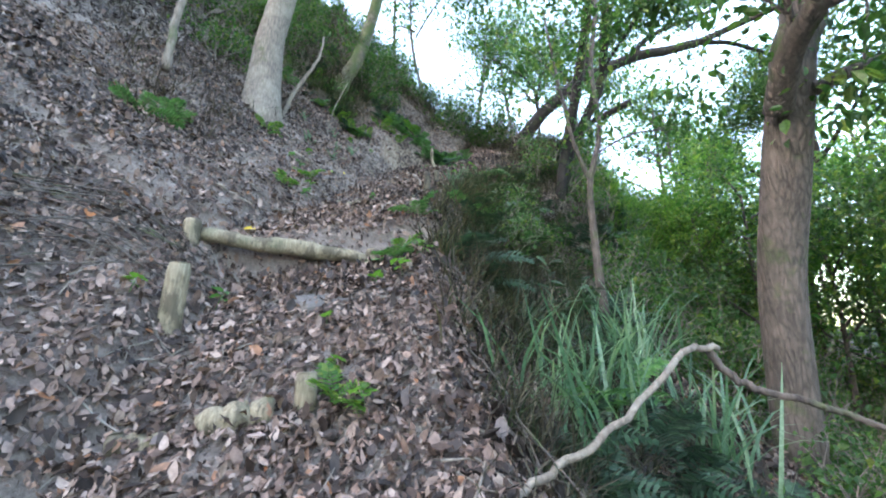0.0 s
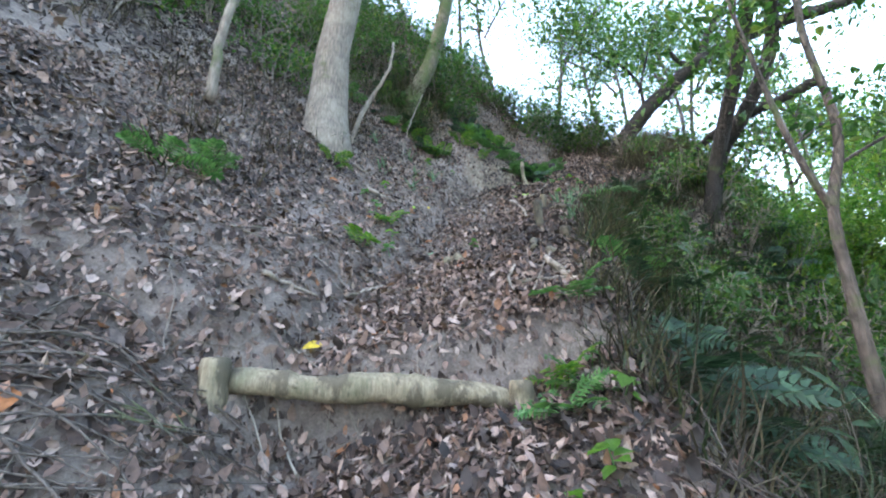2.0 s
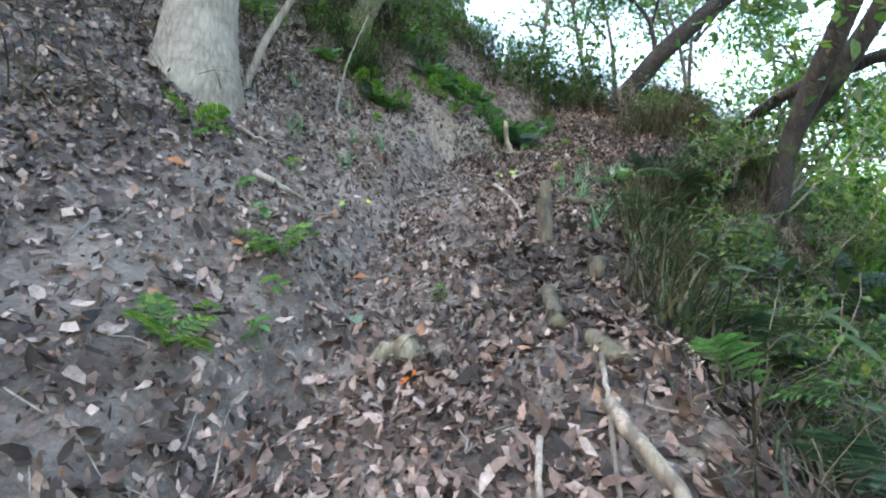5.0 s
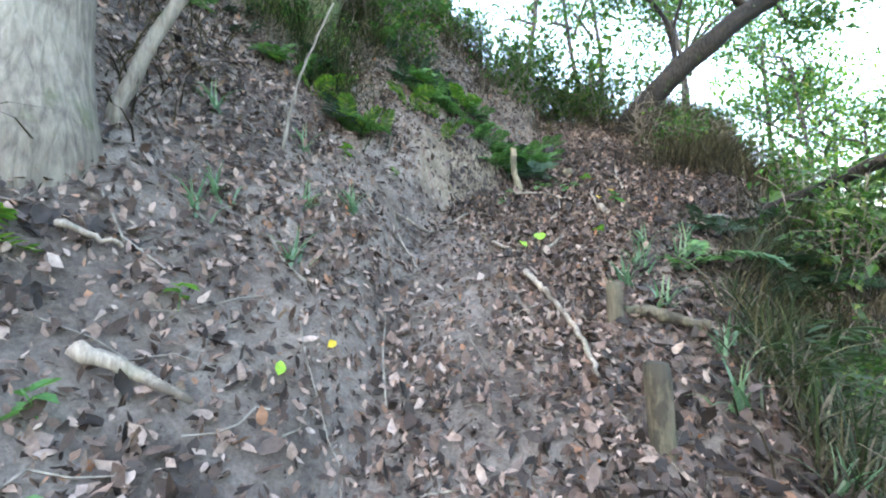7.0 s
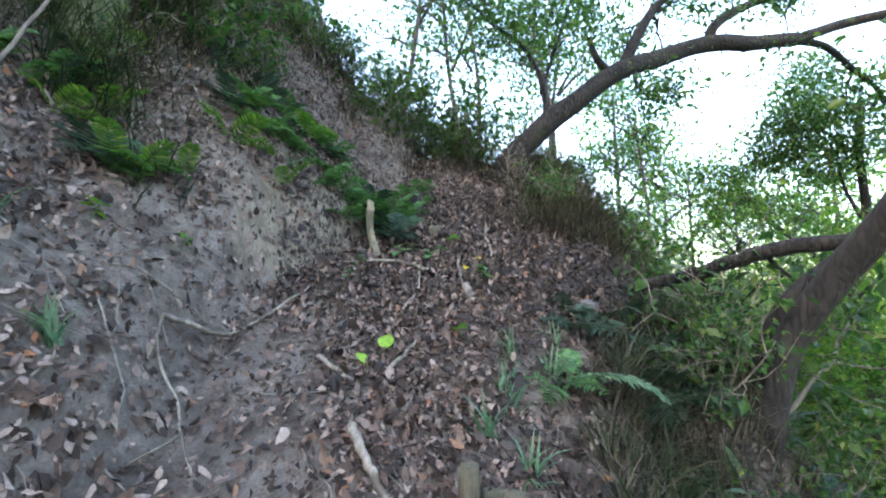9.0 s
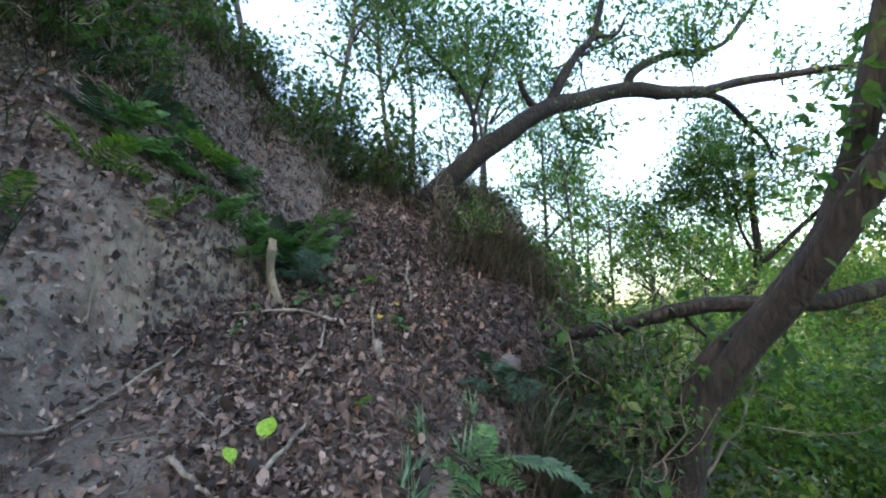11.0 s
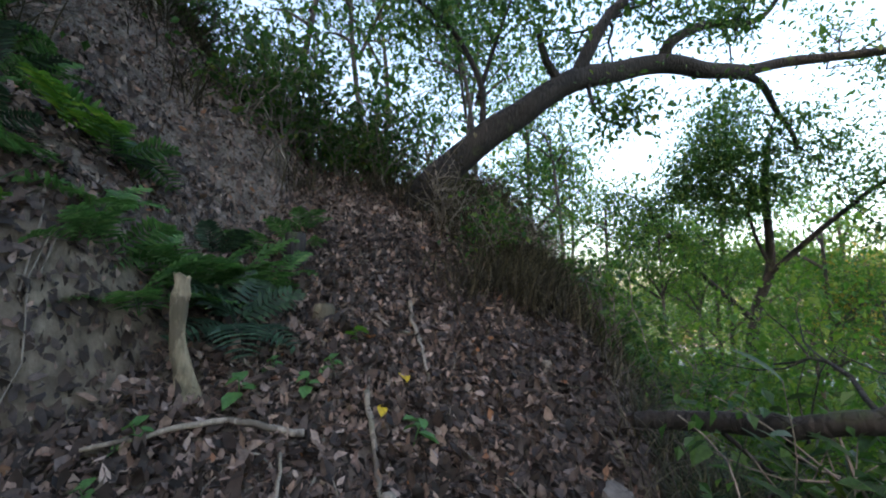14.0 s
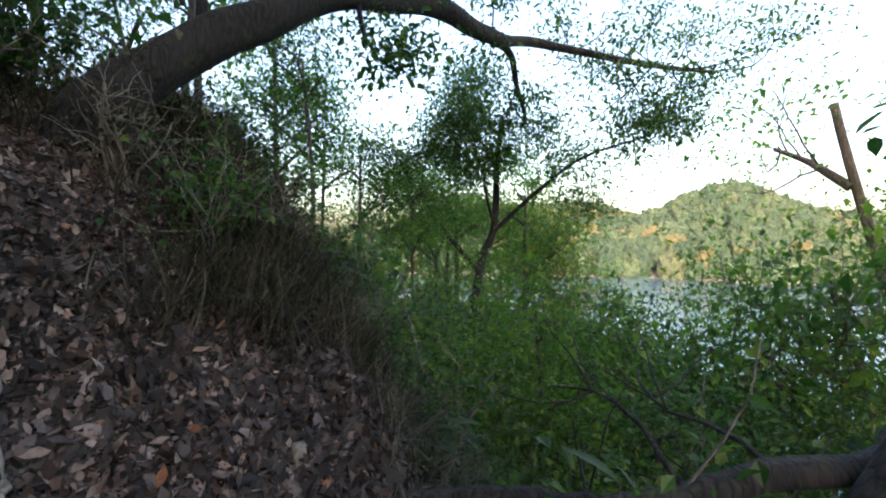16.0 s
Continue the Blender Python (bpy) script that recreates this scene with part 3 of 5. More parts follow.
def step_log(p, q, radius, label, seed=1, material=LOGWOOD):
    """A knotty, slightly bowed log with split ends and stubs of branches."""
    r = np.random.default_rng(seed)
    p, q = np.asarray(p, dtype=float), np.asarray(q, dtype=float)
    n = 30
    s = np.linspace(0, 1, n)
    run = np.linalg.norm(q - p)
    L = p + (q - p) * s[:, None]
    L[:, 2] += 0.16 * radius * np.sin(s * 7.3 + seed) + 0.12 * radius * np.sin(s * 17 + 2 * seed)
    L[:, 1] += 0.2 * radius * np.sin(s * 5.1 + 1.7 * seed)
    R = radius * (0.96 + 0.1 * np.sin(s * 8.5 + seed) + r.normal(0, 0.025, n))
    for _ in range(3):   # knots
        R = R + radius * 0.2 * np.exp(-((s - r.uniform(0.1, 0.9)) * run / (0.5 * radius)) ** 2)
    R[0] *= 0.82
    R[-1] *= 0.74
    b = Build()
    tube(b, L, R, 18, 0.045, r)
    for _ in range(2):   # broken branch stubs
        i = int(r.integers(6, n - 6))
        d = r.normal(0, 1, 3)
        d[2] = abs(d[2])
        d /= np.linalg.norm(d)
        tube(b, np.array([L[i], L[i] + d * radius * 1.35]), [radius * 0.3, radius * 0.16], 8)
    ob = new("step_log", b.mesh("step_log", material, True))
    return tagged(ob, label, "log", group="trail step logs")


post(-1.64, 2.62, 2.2 - float(land(-1.64, 2.62)), 0.055, label="pale round post holding a step log", seed=1)
post(-0.52, 3.03, 2.1 - float(land(-0.52, 3.03)), 0.052, label="mossy round post holding a step log", seed=2)
step_log(np.array([-1.6, 2.68, 2.12]), np.array([-0.56, 3.07, 2.03]), 0.056, "weathered log laid across the trail as a step", 3)
post(-1.39, 2.14, 1.8 - float(land(-1.39, 2.14)), 0.056, (0.03, -0.02), "pale round post standing out of dead leaves", 4)
post(-0.56, 1.8, 1.27 - float(land(-0.56, 1.8)), 0.045, (0.0, 0.0), "short mossy post standing out of dead leaves", 5)
step_log(at(-0.92, 1.72, 0.01), at(-0.68, 1.78, 0.01), 0.05, "short rotten log piece half sunk in leaves", 6)
step_log(at(-1.22, 1.66, -0.03), at(-1.0, 1.68, -0.03), 0.045, "yellowish log end half buried in leaves", 7)
post(-0.22, 5.34, 0.29, 0.046, (0.0, 0.02), "grey mossy round post standing beside the trail", 8, material=MOSSWOOD)
post(-0.02, 4.98, 0.1, 0.05, label="low cut post beside the trail edge", seed=9, material=MOSSWOOD)
post(-0.1, 5.98, 0.2, 0.04, label="short split post at the trail edge", seed=10, material=MOSSWOOD)
step_log(at(-0.02, 6.06, 0.04), at(0.3, 5.86, 0.06), 0.03, "thin dark log lying off the trail edge", 11, MOSSWOOD)
step_log(at(-0.32, 4.78, 0.05), at(-0.34, 4.42, 0.03), 0.034, "split pale piece of rotten wood at the trail edge", 12, MOSSWOOD)
step_log(at(-0.24, 4.35, 0.01), at(-0.14, 4.2, 0.0), 0.036, "short mossy log piece at the trail edge", 13, MOSSWOOD)
step_log(at(-1.06, 4.36, 0.025), at(-0.9, 4.34, 0.025), 0.048, "short yellowish cut log lying on the trail", 14)
def split_stake(x, y, height, width, lean, seed):
    """A flat, ragged length of split wood standing against the bank."""
    g = np.random.default_rng(seed)
    n, k = 16, 12
    f = np.linspace(0, 1, n)
    ang = np.linspace(0, 2 * math.pi, k, endpoint=False)
    edge = 1 + 0.16 * np.sin(f * 9)[:, None] * np.cos(ang) + g.normal(0, 0.07, (n, k))
    half = width * (0.85 + 0.2 * np.sin(f * 6 + 1)) * np.where(f > 0.93, 0.72, 1.0)
    P = at(x, y, -0.12) + f[:, None] * np.array([lean[0], lean[1], height + 0.12])
    P[:, 0] += 0.012 * np.sin(f * 7)
    V = np.stack([P[:, :1] + half[:, None] * edge * np.cos(ang), P[:, 1:2] + 0.4 * half[:, None] * edge * np.sin(ang), P[:, 2:] + g.normal(0, 0.004, (n, k)) + (f[:, None] > 0.99) * g.uniform(-0.03, 0.02, k)], -1).reshape(-1, 3)
    F = [(i * k + j, i * k + (j + 1) % k, (i + 1) * k + (j + 1) % k, (i + 1) * k + j) for i in range(n - 1) for j in range(k)]
    e = (n - 1) * k
    F += [(e + j, e + j + 1, e + k - 2 - j, e + k - 1 - j) for j in range(k // 2 - 1)]
    ob = new("wooden_stake", mesh_np("wooden_stake", V, np.array(F), LOGWOOD))
    tagged(ob, "flat ragged pale wooden stake leaning on the bank", "stake")


split_stake(-0.18, 7.95, 0.5, 0.042, (-0.06, 0.04), 15)
post(0.42, 8.36, 0.09, 0.06, (0.02, 0.02), "sawn yellowish log end in the bank", 16)
post(1.6, 7.88, 0.06, 0.03, (0.03, 0.02), "pale broken post end at the trail edge", 17, "trail_post", DEADWOOD)
post(0.38, 8.95, 0.22, 0.07, (0.0, 0.0), "dark rotten stump overgrown by ferns", 18, "stump", BARK_DARK_BACKLIT)
step_log(at(0.1, 8.2, 0.0), at(0.5, 8.22, 0.0), 0.025, "dark rotten log laid across the trail", 19)


def flat_stone(x, y, a, b_, h, label, seed):
    r = np.random.default_rng(seed)
    n = 12
    ang = np.linspace(0, 6.283, n, endpoint=False)
    rad = 1 + r.normal(0, 0.12, n)
    b = Build()
    rings = [(0.9, -0.05), (1.0, h * 0.6), (0.9, h), (0.02, h * 1.05)]
    V = []
    for s, z in rings:
        for k in range(n):
            px, py = x + a * s * rad[k] * math.cos(ang[k]), y + b_ * s * rad[k] * math.sin(ang[k])
            V.append((px, py, float(land(x, y, False)) + 0.45 * (py - y) + z))
    F = [(i * n + j, i * n + (j + 1) % n, (i + 1) * n + (j + 1) % n, (i + 1) * n + j) for i in range(3) for j in range(n)]
    b.add(V, F)
    ob = new("stepping_stone", b.mesh("stepping_stone", STONE))
    return tagged(ob, label, "stone")


STONE = bark_material("grey_stone", (0.07, 0.063, 0.057), (0.135, 0.122, 0.11), 0.0, 0.4)
flat_stone(-0.73, 2.37, 0.17, 0.08, 0.045, "flat grey stone lying as a tread in the leaves", 3)
flat_stone(1.3, 7.2, 0.07, 0.05, 0.06, "small white stone on dark leaf litter", 4)


# ---- single coloured leaves ----
def single_leaf(x, y, size, material, label, seed, lift=0.035):
    r = np.random.default_rng(seed)
    n = 7
    s = np.linspace(0, 1, n)
    w = np.sin(np.pi * s ** 0.8) * 0.33
    rows = []
    for k in range(n):
        z = 0.12 * math.sin(3 * s[k])
        rows += [(-w[k], s[k], z + 0.12 * w[k] * 2), (0, s[k], z), (w[k], s[k], z + 0.1)]
    V = np.array(rows)
    F = np.array([(3 * k + j, 3 * k + j + 1, 3 * k + j + 4, 3 * k + j + 3) for k in range(n - 1) for j in (0, 1)])
    M = lie_on_ground(np.array([x]), np.array([y]), r.uniform(0, 6.28, 1), 0.12, r)
    W, G = scatter(V, F, M, np.array([at(x, y, lift)]), np.array([size]))
    ob = new("single_leaf", mesh_np("single_leaf", W, G, material, True))
    return tagged(ob, label, "leaf", group="coloured single leaves")


for k, (x, y, s, m, text) in enumerate([
        (-1.41, 3.02, 0.09, YELLOW, "bright yellow fallen leaf on brown litter"), (-0.88, 4.2, 0.075, ORANGE, "bright orange fallen leaf on brown litter"),
        (-1.22, 4.58, 0.08, PALE_SEDGE, "pale fallen leaf on brown litter"), (-0.42, 6.76, 0.09, LIME, "lime green leaf of a seedling"),
        (-0.28, 6.8, 0.13, LIME, "large lime green leaf of a seedling"), (-1.53, 5.3, 0.06, LIME, "small lime green leaf on bare soil"),
        (-1.42, 5.5, 0.05, YELLOW, "small yellow fallen leaf on bare soil"), (0.55, 7.79, 0.07, YELLOW, "yellow fallen leaf among brown leaves"),
        (0.71, 7.95, 0.09, YELLOW, "ochre fallen leaf among brown leaves"), (-1.95, 2.2, 0.09, RUST, "orange brown fallen leaf on litter"),
        (-2.1, 4.6, 0.08, RUST, "rust orange fallen leaf on the bank"), (-1.25, 4.9, 0.07, RUST, "orange brown fallen leaf on the trail")]):
    single_leaf(x, y, s, m, text, 60 + k)


# ---- trees ----
def leaves_at(points, count, spread, size, material, rng, name="foliage", droop=0.5, oval=True):
    """Leaves scattered in small clumps round the given places."""
    pts = np.asarray(points)
    idx = rng.integers(0, len(pts), count)
    P = pts[idx] + rng.normal(0, 1, (count, 3)) * np.array([spread, spread, spread * 0.55])
    M = turn_matrices(rng.uniform(0, 6.283, count), rng.normal(-droop, 0.5, count), rng.normal(0, 0.5, count))
    V, F = (OVAL_V, OVAL_F) if oval else (LEAF_V, LEAF_F)
    W, G = scatter(V, F, M, P, size * rng.lognormal(0, 0.3, count))
    return mesh_np(name, W, G, material)


def branch_out(start, direction, length, radius, depth, rng, lines, tips, rise=0.1, fork=3, wander=0.22):
    """Grows a limb with side limbs; keeps each line with its radii, and the outermost places."""
    n = 7 if depth else 5
    P, d = [np.array(start, dtype=float)], np.array(direction, dtype=float)
    d /= np.linalg.norm(d)
    for _ in range(n - 1):
        d = d + rng.normal(0, wander, 3) + np.array([0, 0, rise])
        d /= np.linalg.norm(d)
        P.append(P[-1] + d * length / (n - 1))
    P = np.array(P)
    lines.append((P, np.linspace(radius, radius * 0.4, n), depth))
    if depth == 0:
        tips.extend(P[1:])
        return
    for k in range(fork + (depth > 1)):
        i = int(rng.integers(2, n))
        side = rng.normal(0, 1, 3)
        side -= side.dot(d) * d
        side /= np.linalg.norm(side) + 1e-9
        branch_out(P[i], d * 0.55 + side * 0.8, length * rng.uniform(0.45, 0.75), radius * 0.45, depth - 1, rng, lines, tips, rise, fork, wander)
    tips.extend(P[-2:])


def tree(trunks, limbs, leaf_count, leaf_size, bark, leaf, label, seed, depth=2, spread=0.22, category="tree", grow=1.0, extra=(), knobs=0.05, rise=0.1, flare=0.3, sunk=0.4, near=True):
    """A tree: trunks and limbs as lines of (places, first radius, last radius); each limb's outer part carries branches and leaves."""
    r = np.random.default_rng(seed)
    base = np.array(trunks[0][0][0], dtype=float)
    root = new("tree")
    tagged(root, label, category)
    root.location = base
    tips, lines = list(extra), []

    def add(name, pts, r0, r1, sides, text=""):
        L = smooth_line(np.array(pts) - base, max(12, 8 * len(pts)))
        R = np.linspace(r0, r1, len(L))
        if name == "trunk":
            run = np.concatenate([[0], np.cumsum(np.linalg.norm(np.diff(L, axis=0), axis=1))])
            R = R * (1 + flare * np.exp(-np.clip(run - sunk, 0, None) / 0.3))
        b = Build()
        tube(b, L, R, sides, knobs, r)
        part(name, b.mesh(name, bark, True), root, text)
        return L

    for pts, r0, r1 in trunks:
        add("trunk", pts, r0, r1, 18)
    for pts, r0, r1, n, length in limbs:
        L = add("limb", pts, r0, r1, 10)
        for k in range(n):
            i = int(r.integers(len(L) // 3, len(L)))
            d = L[min(i + 1, len(L) - 1)] - L[i - 1]
            side = r.normal(0, 1, 3)
            d = d / (np.linalg.norm(d) + 1e-9) * 0.5 + side / np.linalg.norm(side) * 0.8
            branch_out(L[i], d, length * r.uniform(0.6, 1.2), r1 * 0.55, depth - 1, r, lines, tips, rise)
    b = Build()
    for P, R, dpt in lines:
        tube(b, P, np.maximum(R, 0.0025), 6 if dpt else 4, caps=False)
    if lines:
        tagged(part("branchwork", b.mesh("branchwork", bark, True), root), kind="stuff")
    if leaf_count and tips:
        pts = np.array([np.asarray(p) for p in tips])
        tagged(part("crown", leaves_at(pts, leaf_count, spread, leaf_size, leaf, r, "crown", oval=near), root, "loose crown of small leaves"), kind="stuff")
    return root


# T1: the thick smooth trunk on the bank
tree([([(-2.62, 5.32, 3.9), (-2.63, 5.36, 4.9), (-2.63, 5.4, 5.84), (-2.5, 5.42, 6.76), (-2.35, 5.5, 7.9), (-2.3, 5.7, 10.0)], 0.25, 0.15)],
     [([(-2.33, 5.5, 8.0), (-1.7, 6.0, 9.2), (-0.8, 6.6, 10.4)], 0.09, 0.04, 7, 1.6), ([(-2.3, 5.7, 9.8), (-2.8, 6.3, 11.2), (-2.6, 7.2, 12.4)], 0.09, 0.04, 7, 1.6)],
     6000, 0.085, BARK_PALE, GREEN, "thick pale-barked tree leaning slightly on the hillside", 101, flare=0.4, sunk=0.7)
# the thin forked stems beside it
stick([(-2.42, 5.62, 4.75), (-2.36, 5.7, 5.15), (-2.18, 5.78, 5.6), (-2.02, 5.85, 6.0), (-2.0, 5.95, 6.5)], 0.035, BARK_PALE, "crooked bare sapling stem on the bank", seed=61, name="sapling")
stick([(-1.95, 6.35, 4.9), (-1.88, 6.4, 5.4), (-1.7, 6.5, 6.0)], 0.012, TWIG, "thin bare shoot on the bank", seed=62, name="sapling")
stick([(-3.14, 4.08, 4.45), (-3.12, 4.1, 5.2), (-3.0, 4.15, 6.2), (-3.0, 4.2, 7.6)], 0.05, BARK_PALE, "slim pale young tree stem on the slope", seed=63, name="young_tree")
# T2: ivy-clad tree farther up
tree([([(-2.3, 7.7, 6.0), (-2.15, 7.78, 6.9), (-1.8, 7.8, 7.7), (-1.46, 7.8, 9.2), (-1.2, 7.9, 11.0)], 0.17, 0.1)],
     [([(-1.5, 7.8, 9.1), (-0.6, 8.2, 9.9), (0.5, 8.8, 10.6)], 0.06, 0.03, 8, 1.5), ([(-1.25, 7.9, 10.8), (-1.8, 8.5, 11.9), (-2.6, 9, 12.6)], 0.06, 0.03, 7, 1.4)],
     5500, 0.08, bark_material("mossy_bark", (0.06, 0.052, 0.038), (0.19, 0.165, 0.12), 0.8), GREEN, "mossy leaning tree on the upper bank", 102)
# T3: the great leaning tree
tree([([(1.85, 10.1, 6.35), (2.05, 9.97, 6.75), (2.46, 9.65, 7.22), (2.87, 9.4, 7.57), (3.4, 9.2, 7.97), (3.94, 9.05, 8.17), (4.75, 8.85, 8.45), (5.4, 8.7, 8.48), (6.1, 8.55, 8.58)], 0.17, 0.1)],
     [([(6.1, 8.55, 8.58), (6.9, 8.3, 8.85), (7.6, 7.5, 8.8), (8.4, 6.6, 8.75), (9.6, 5.6, 8.9)], 0.085, 0.03, 15, 1.5),
      ([(6.1, 8.55, 8.58), (6.9, 8.62, 8.65), (7.8, 8.8, 8.55), (8.5, 8.85, 8.3), (8.8, 8.93, 8.1)], 0.06, 0.03, 6, 0.9),
      ([(3.45, 9.18, 7.99), (3.64, 9.0, 8.49), (3.85, 8.9, 8.85), (4.06, 8.8, 9.13), (4.3, 8.7, 10.0)], 0.085, 0.04, 6, 1.3),
      ([(4.06, 8.8, 9.13), (4.3, 8.7, 9.12), (4.5, 8.68, 9.28), (4.6, 8.65, 9.5)], 0.045, 0.02, 2, 0.5),
      ([(3.3, 9.22, 7.95), (3.13, 9.22, 8.08), (3.02, 9.2, 8.2), (2.96, 9.2, 8.42)], 0.06, 0.035, 0, 0.5),
      ([(4.75, 8.85, 8.45), (4.9, 8.8, 8.78), (5.6, 8.7, 9.2), (6.4, 8.6, 9.45), (7.0, 8.5, 9.8), (7.6, 8.3, 10.6)], 0.08, 0.03, 7, 1.3),
      ([(6.2, 8.62, 9.4), (6.1, 8.55, 9.15), (5.9, 8.5, 9.0)], 0.035, 0.012, 2, 0.4),
      ([(2.46, 9.62, 7.25), (2.42, 9.6, 7.88), (2.17, 9.8, 8.57), (1.73, 10.0, 9.0), (1.3, 10.2, 9.7)], 0.04, 0.015, 9, 1.0),
      ([(2.4, 9.62, 7.7), (2.63, 9.5, 8.51), (2.9, 9.4, 9.3)], 0.03, 0.012, 6, 0.9),
      ([(3.6, 9.1, 8.0), (3.62, 9.05, 7.7), (3.8, 9.0, 7.5)], 0.03, 0.01, 2, 0.5)],
     19000, 0.064, BARK_DARK_BACKLIT, GREEN, "dark crooked tree leaning far out over the valley", 103, spread=0.22, knobs=0.07)
# T4: twin-stemmed tree on the trail's edge
tree([([(1.85, 6.55, 3.3), (1.97, 6.34, 4.3), (2.02, 6.07, 4.75), (2.04, 5.8, 5.07), (2.06, 5.56, 5.4), (2.1, 5.1, 6.1), (2.2, 4.6, 7.4)], 0.082, 0.07),
      ([(1.95, 6.7, 3.4), (2.08, 6.4, 4.5), (2.25, 6.1, 4.9), (2.42, 5.85, 5.3), (2.52, 5.72, 5.65), (2.52, 5.6, 6.0), (2.55, 5.2, 7.4)], 0.085, 0.065)],
     [([(2.6, 4.9, 7.0), (2.5, 4.2, 7.8), (2.2, 3.4, 8.3)], 0.05, 0.025, 8, 1.2), ([(2.5, 5.2, 7.2), (2.4, 4.8, 8.1), (2.3, 4.7, 9.0)], 0.05, 0.025, 5, 1.0),
      ([(2.52, 5.7, 5.7), (2.75, 5.2, 6.0), (2.9, 4.9, 6.2), (3.0, 4.6, 6.3)], 0.03, 0.015, 4, 0.5)],
     6500, 0.085, BARK_DARK_BACKLIT, GREEN, "dark twin-stemmed tree leaning from the trail edge", 104, flare=0.15)
limb = stick([(1.75, 7.9, 4.72), (1.95, 7.5, 4.78), (2.02, 7.22, 4.82), (2.03, 6.89, 4.87), (2.1, 6.6, 4.95), (2.28, 6.32, 5.01), (2.5, 6.0, 5.0), (2.9, 5.7, 5.1)], 0.045, BARK_DARK_BACKLIT, "dark dead limb leaning against the twin-stemmed tree", seed=64, name="fallen_limb", taper=1.2)
r = np.random.default_rng(640)
for p, d, L in [((2.02, 7.2, 4.82), (0.3, -0.3, -0.45), 0.8), ((2.03, 6.9, 4.87), (0.5, 0.1, -0.35), 0.9), ((2.1, 6.6, 4.95), (0.7, 0.3, 0.25), 0.9), ((2.28, 6.32, 5.01), (0.6, 0.5, 0.1), 1.0), ((2.15, 6.5, 4.97), (0.4, 0.2, -0.5), 0.7)]:
    lines = []
    branch_out(p, d, L, 0.014, 1, r, lines, [], 0.02, 3)
    b = Build()
    for P, R, _ in lines:
        tube(b, P, np.maximum(R, 0.002), 5, caps=False)
    part("side_branch", b.mesh("side_branch", BARK_DARK_BACKLIT, True), limb)
# T5: slim forked sapling
tree([([(1.62, 4.2, 1.4), (1.55, 4.12, 2.5), (1.55, 4.1, 3.1), (1.7, 4.1, 3.7), (1.72, 4.2, 4.6), (1.9, 4.3, 5.6)], 0.04, 0.02)],
     [([(1.55, 4.1, 3.1), (1.4, 4.1, 3.6), (1.3, 4.15, 4.4), (1.2, 4.2, 5.4)], 0.025, 0.012, 7, 0.9), ([(1.72, 4.2, 4.6), (1.9, 4.3, 5.6), (1.9, 4.5, 6.4)], 0.02, 0.01, 7, 0.9),
      ([(1.6, 4.1, 3.4), (2.0, 4.0, 3.6), (2.4, 3.9, 3.6)], 0.012, 0.008, 3, 0.6)],
     3500, 0.06, BARK, GREEN, "slim grey forked sapling below the trail", 105)
# T6: the straight trunk at the start
tree([([(2.76, 3.63, -1.2), (2.76, 3.41, 1.64), (2.76, 3.11, 2.79), (2.85, 2.92, 3.69), (2.99, 2.84, 4.52), (3.0900000000000003, 2.94, 8.0)], 0.17, 0.15)],
     [([(2.6, 2.9, 3.17), (2.49, 2.56, 3.45), (2.45, 2.25, 3.58), (2.44, 1.99, 3.82)], 0.1, 0.06, 5, 1.0), ([(2.87, 2.85, 3.33), (3.06, 2.75, 3.41), (3.33, 2.7, 3.51), (3.58, 2.62, 3.65)], 0.06, 0.03, 5, 1.0), ([(2.99, 2.84, 7.6), (2.29, 3.44, 8.6), (1.6900000000000002, 4.34, 9.4)], 0.08, 0.03, 9, 1.5)],
     6500, 0.08, BARK, GREEN, "straight dark-barked tree standing below the trail edge", 106)
# T7: the forked tree over the valley
tree([([(9.0, 10.3, 1.0), (9.09, 10.23, 3.38), (9.46, 10.1, 5.25), (9.57, 9.81, 6.15), (9.43, 9.7, 7.66), (9.5, 9.6, 8.6)], 0.13, 0.05)],
     [([(9.4, 10.1, 5.1), (8.87, 10.96, 6.28), (8.56, 11.23, 6.89), (8.4, 11.6, 7.6)], 0.06, 0.025, 9, 1.2), ([(9.55, 9.85, 6.0), (9.68, 8.87, 6.89), (9.64, 7.92, 7.54), (9.3, 6.65, 7.8)], 0.06, 0.02, 10, 1.2),
      ([(9.43, 9.7, 7.5), (9.2, 10.2, 8.3), (9.0, 10.6, 8.8)], 0.04, 0.015, 9, 1.2), ([(9.57, 9.81, 6.15), (9.2, 9.9, 7.0), (9.0, 9.8, 7.9)], 0.04, 0.015, 9, 1.2)],
     28000, 0.064, BARK_DARK_BACKLIT, GREEN, "slender forked tree with a spreading crown over the valley", 107, spread=0.26, rise=0.03)


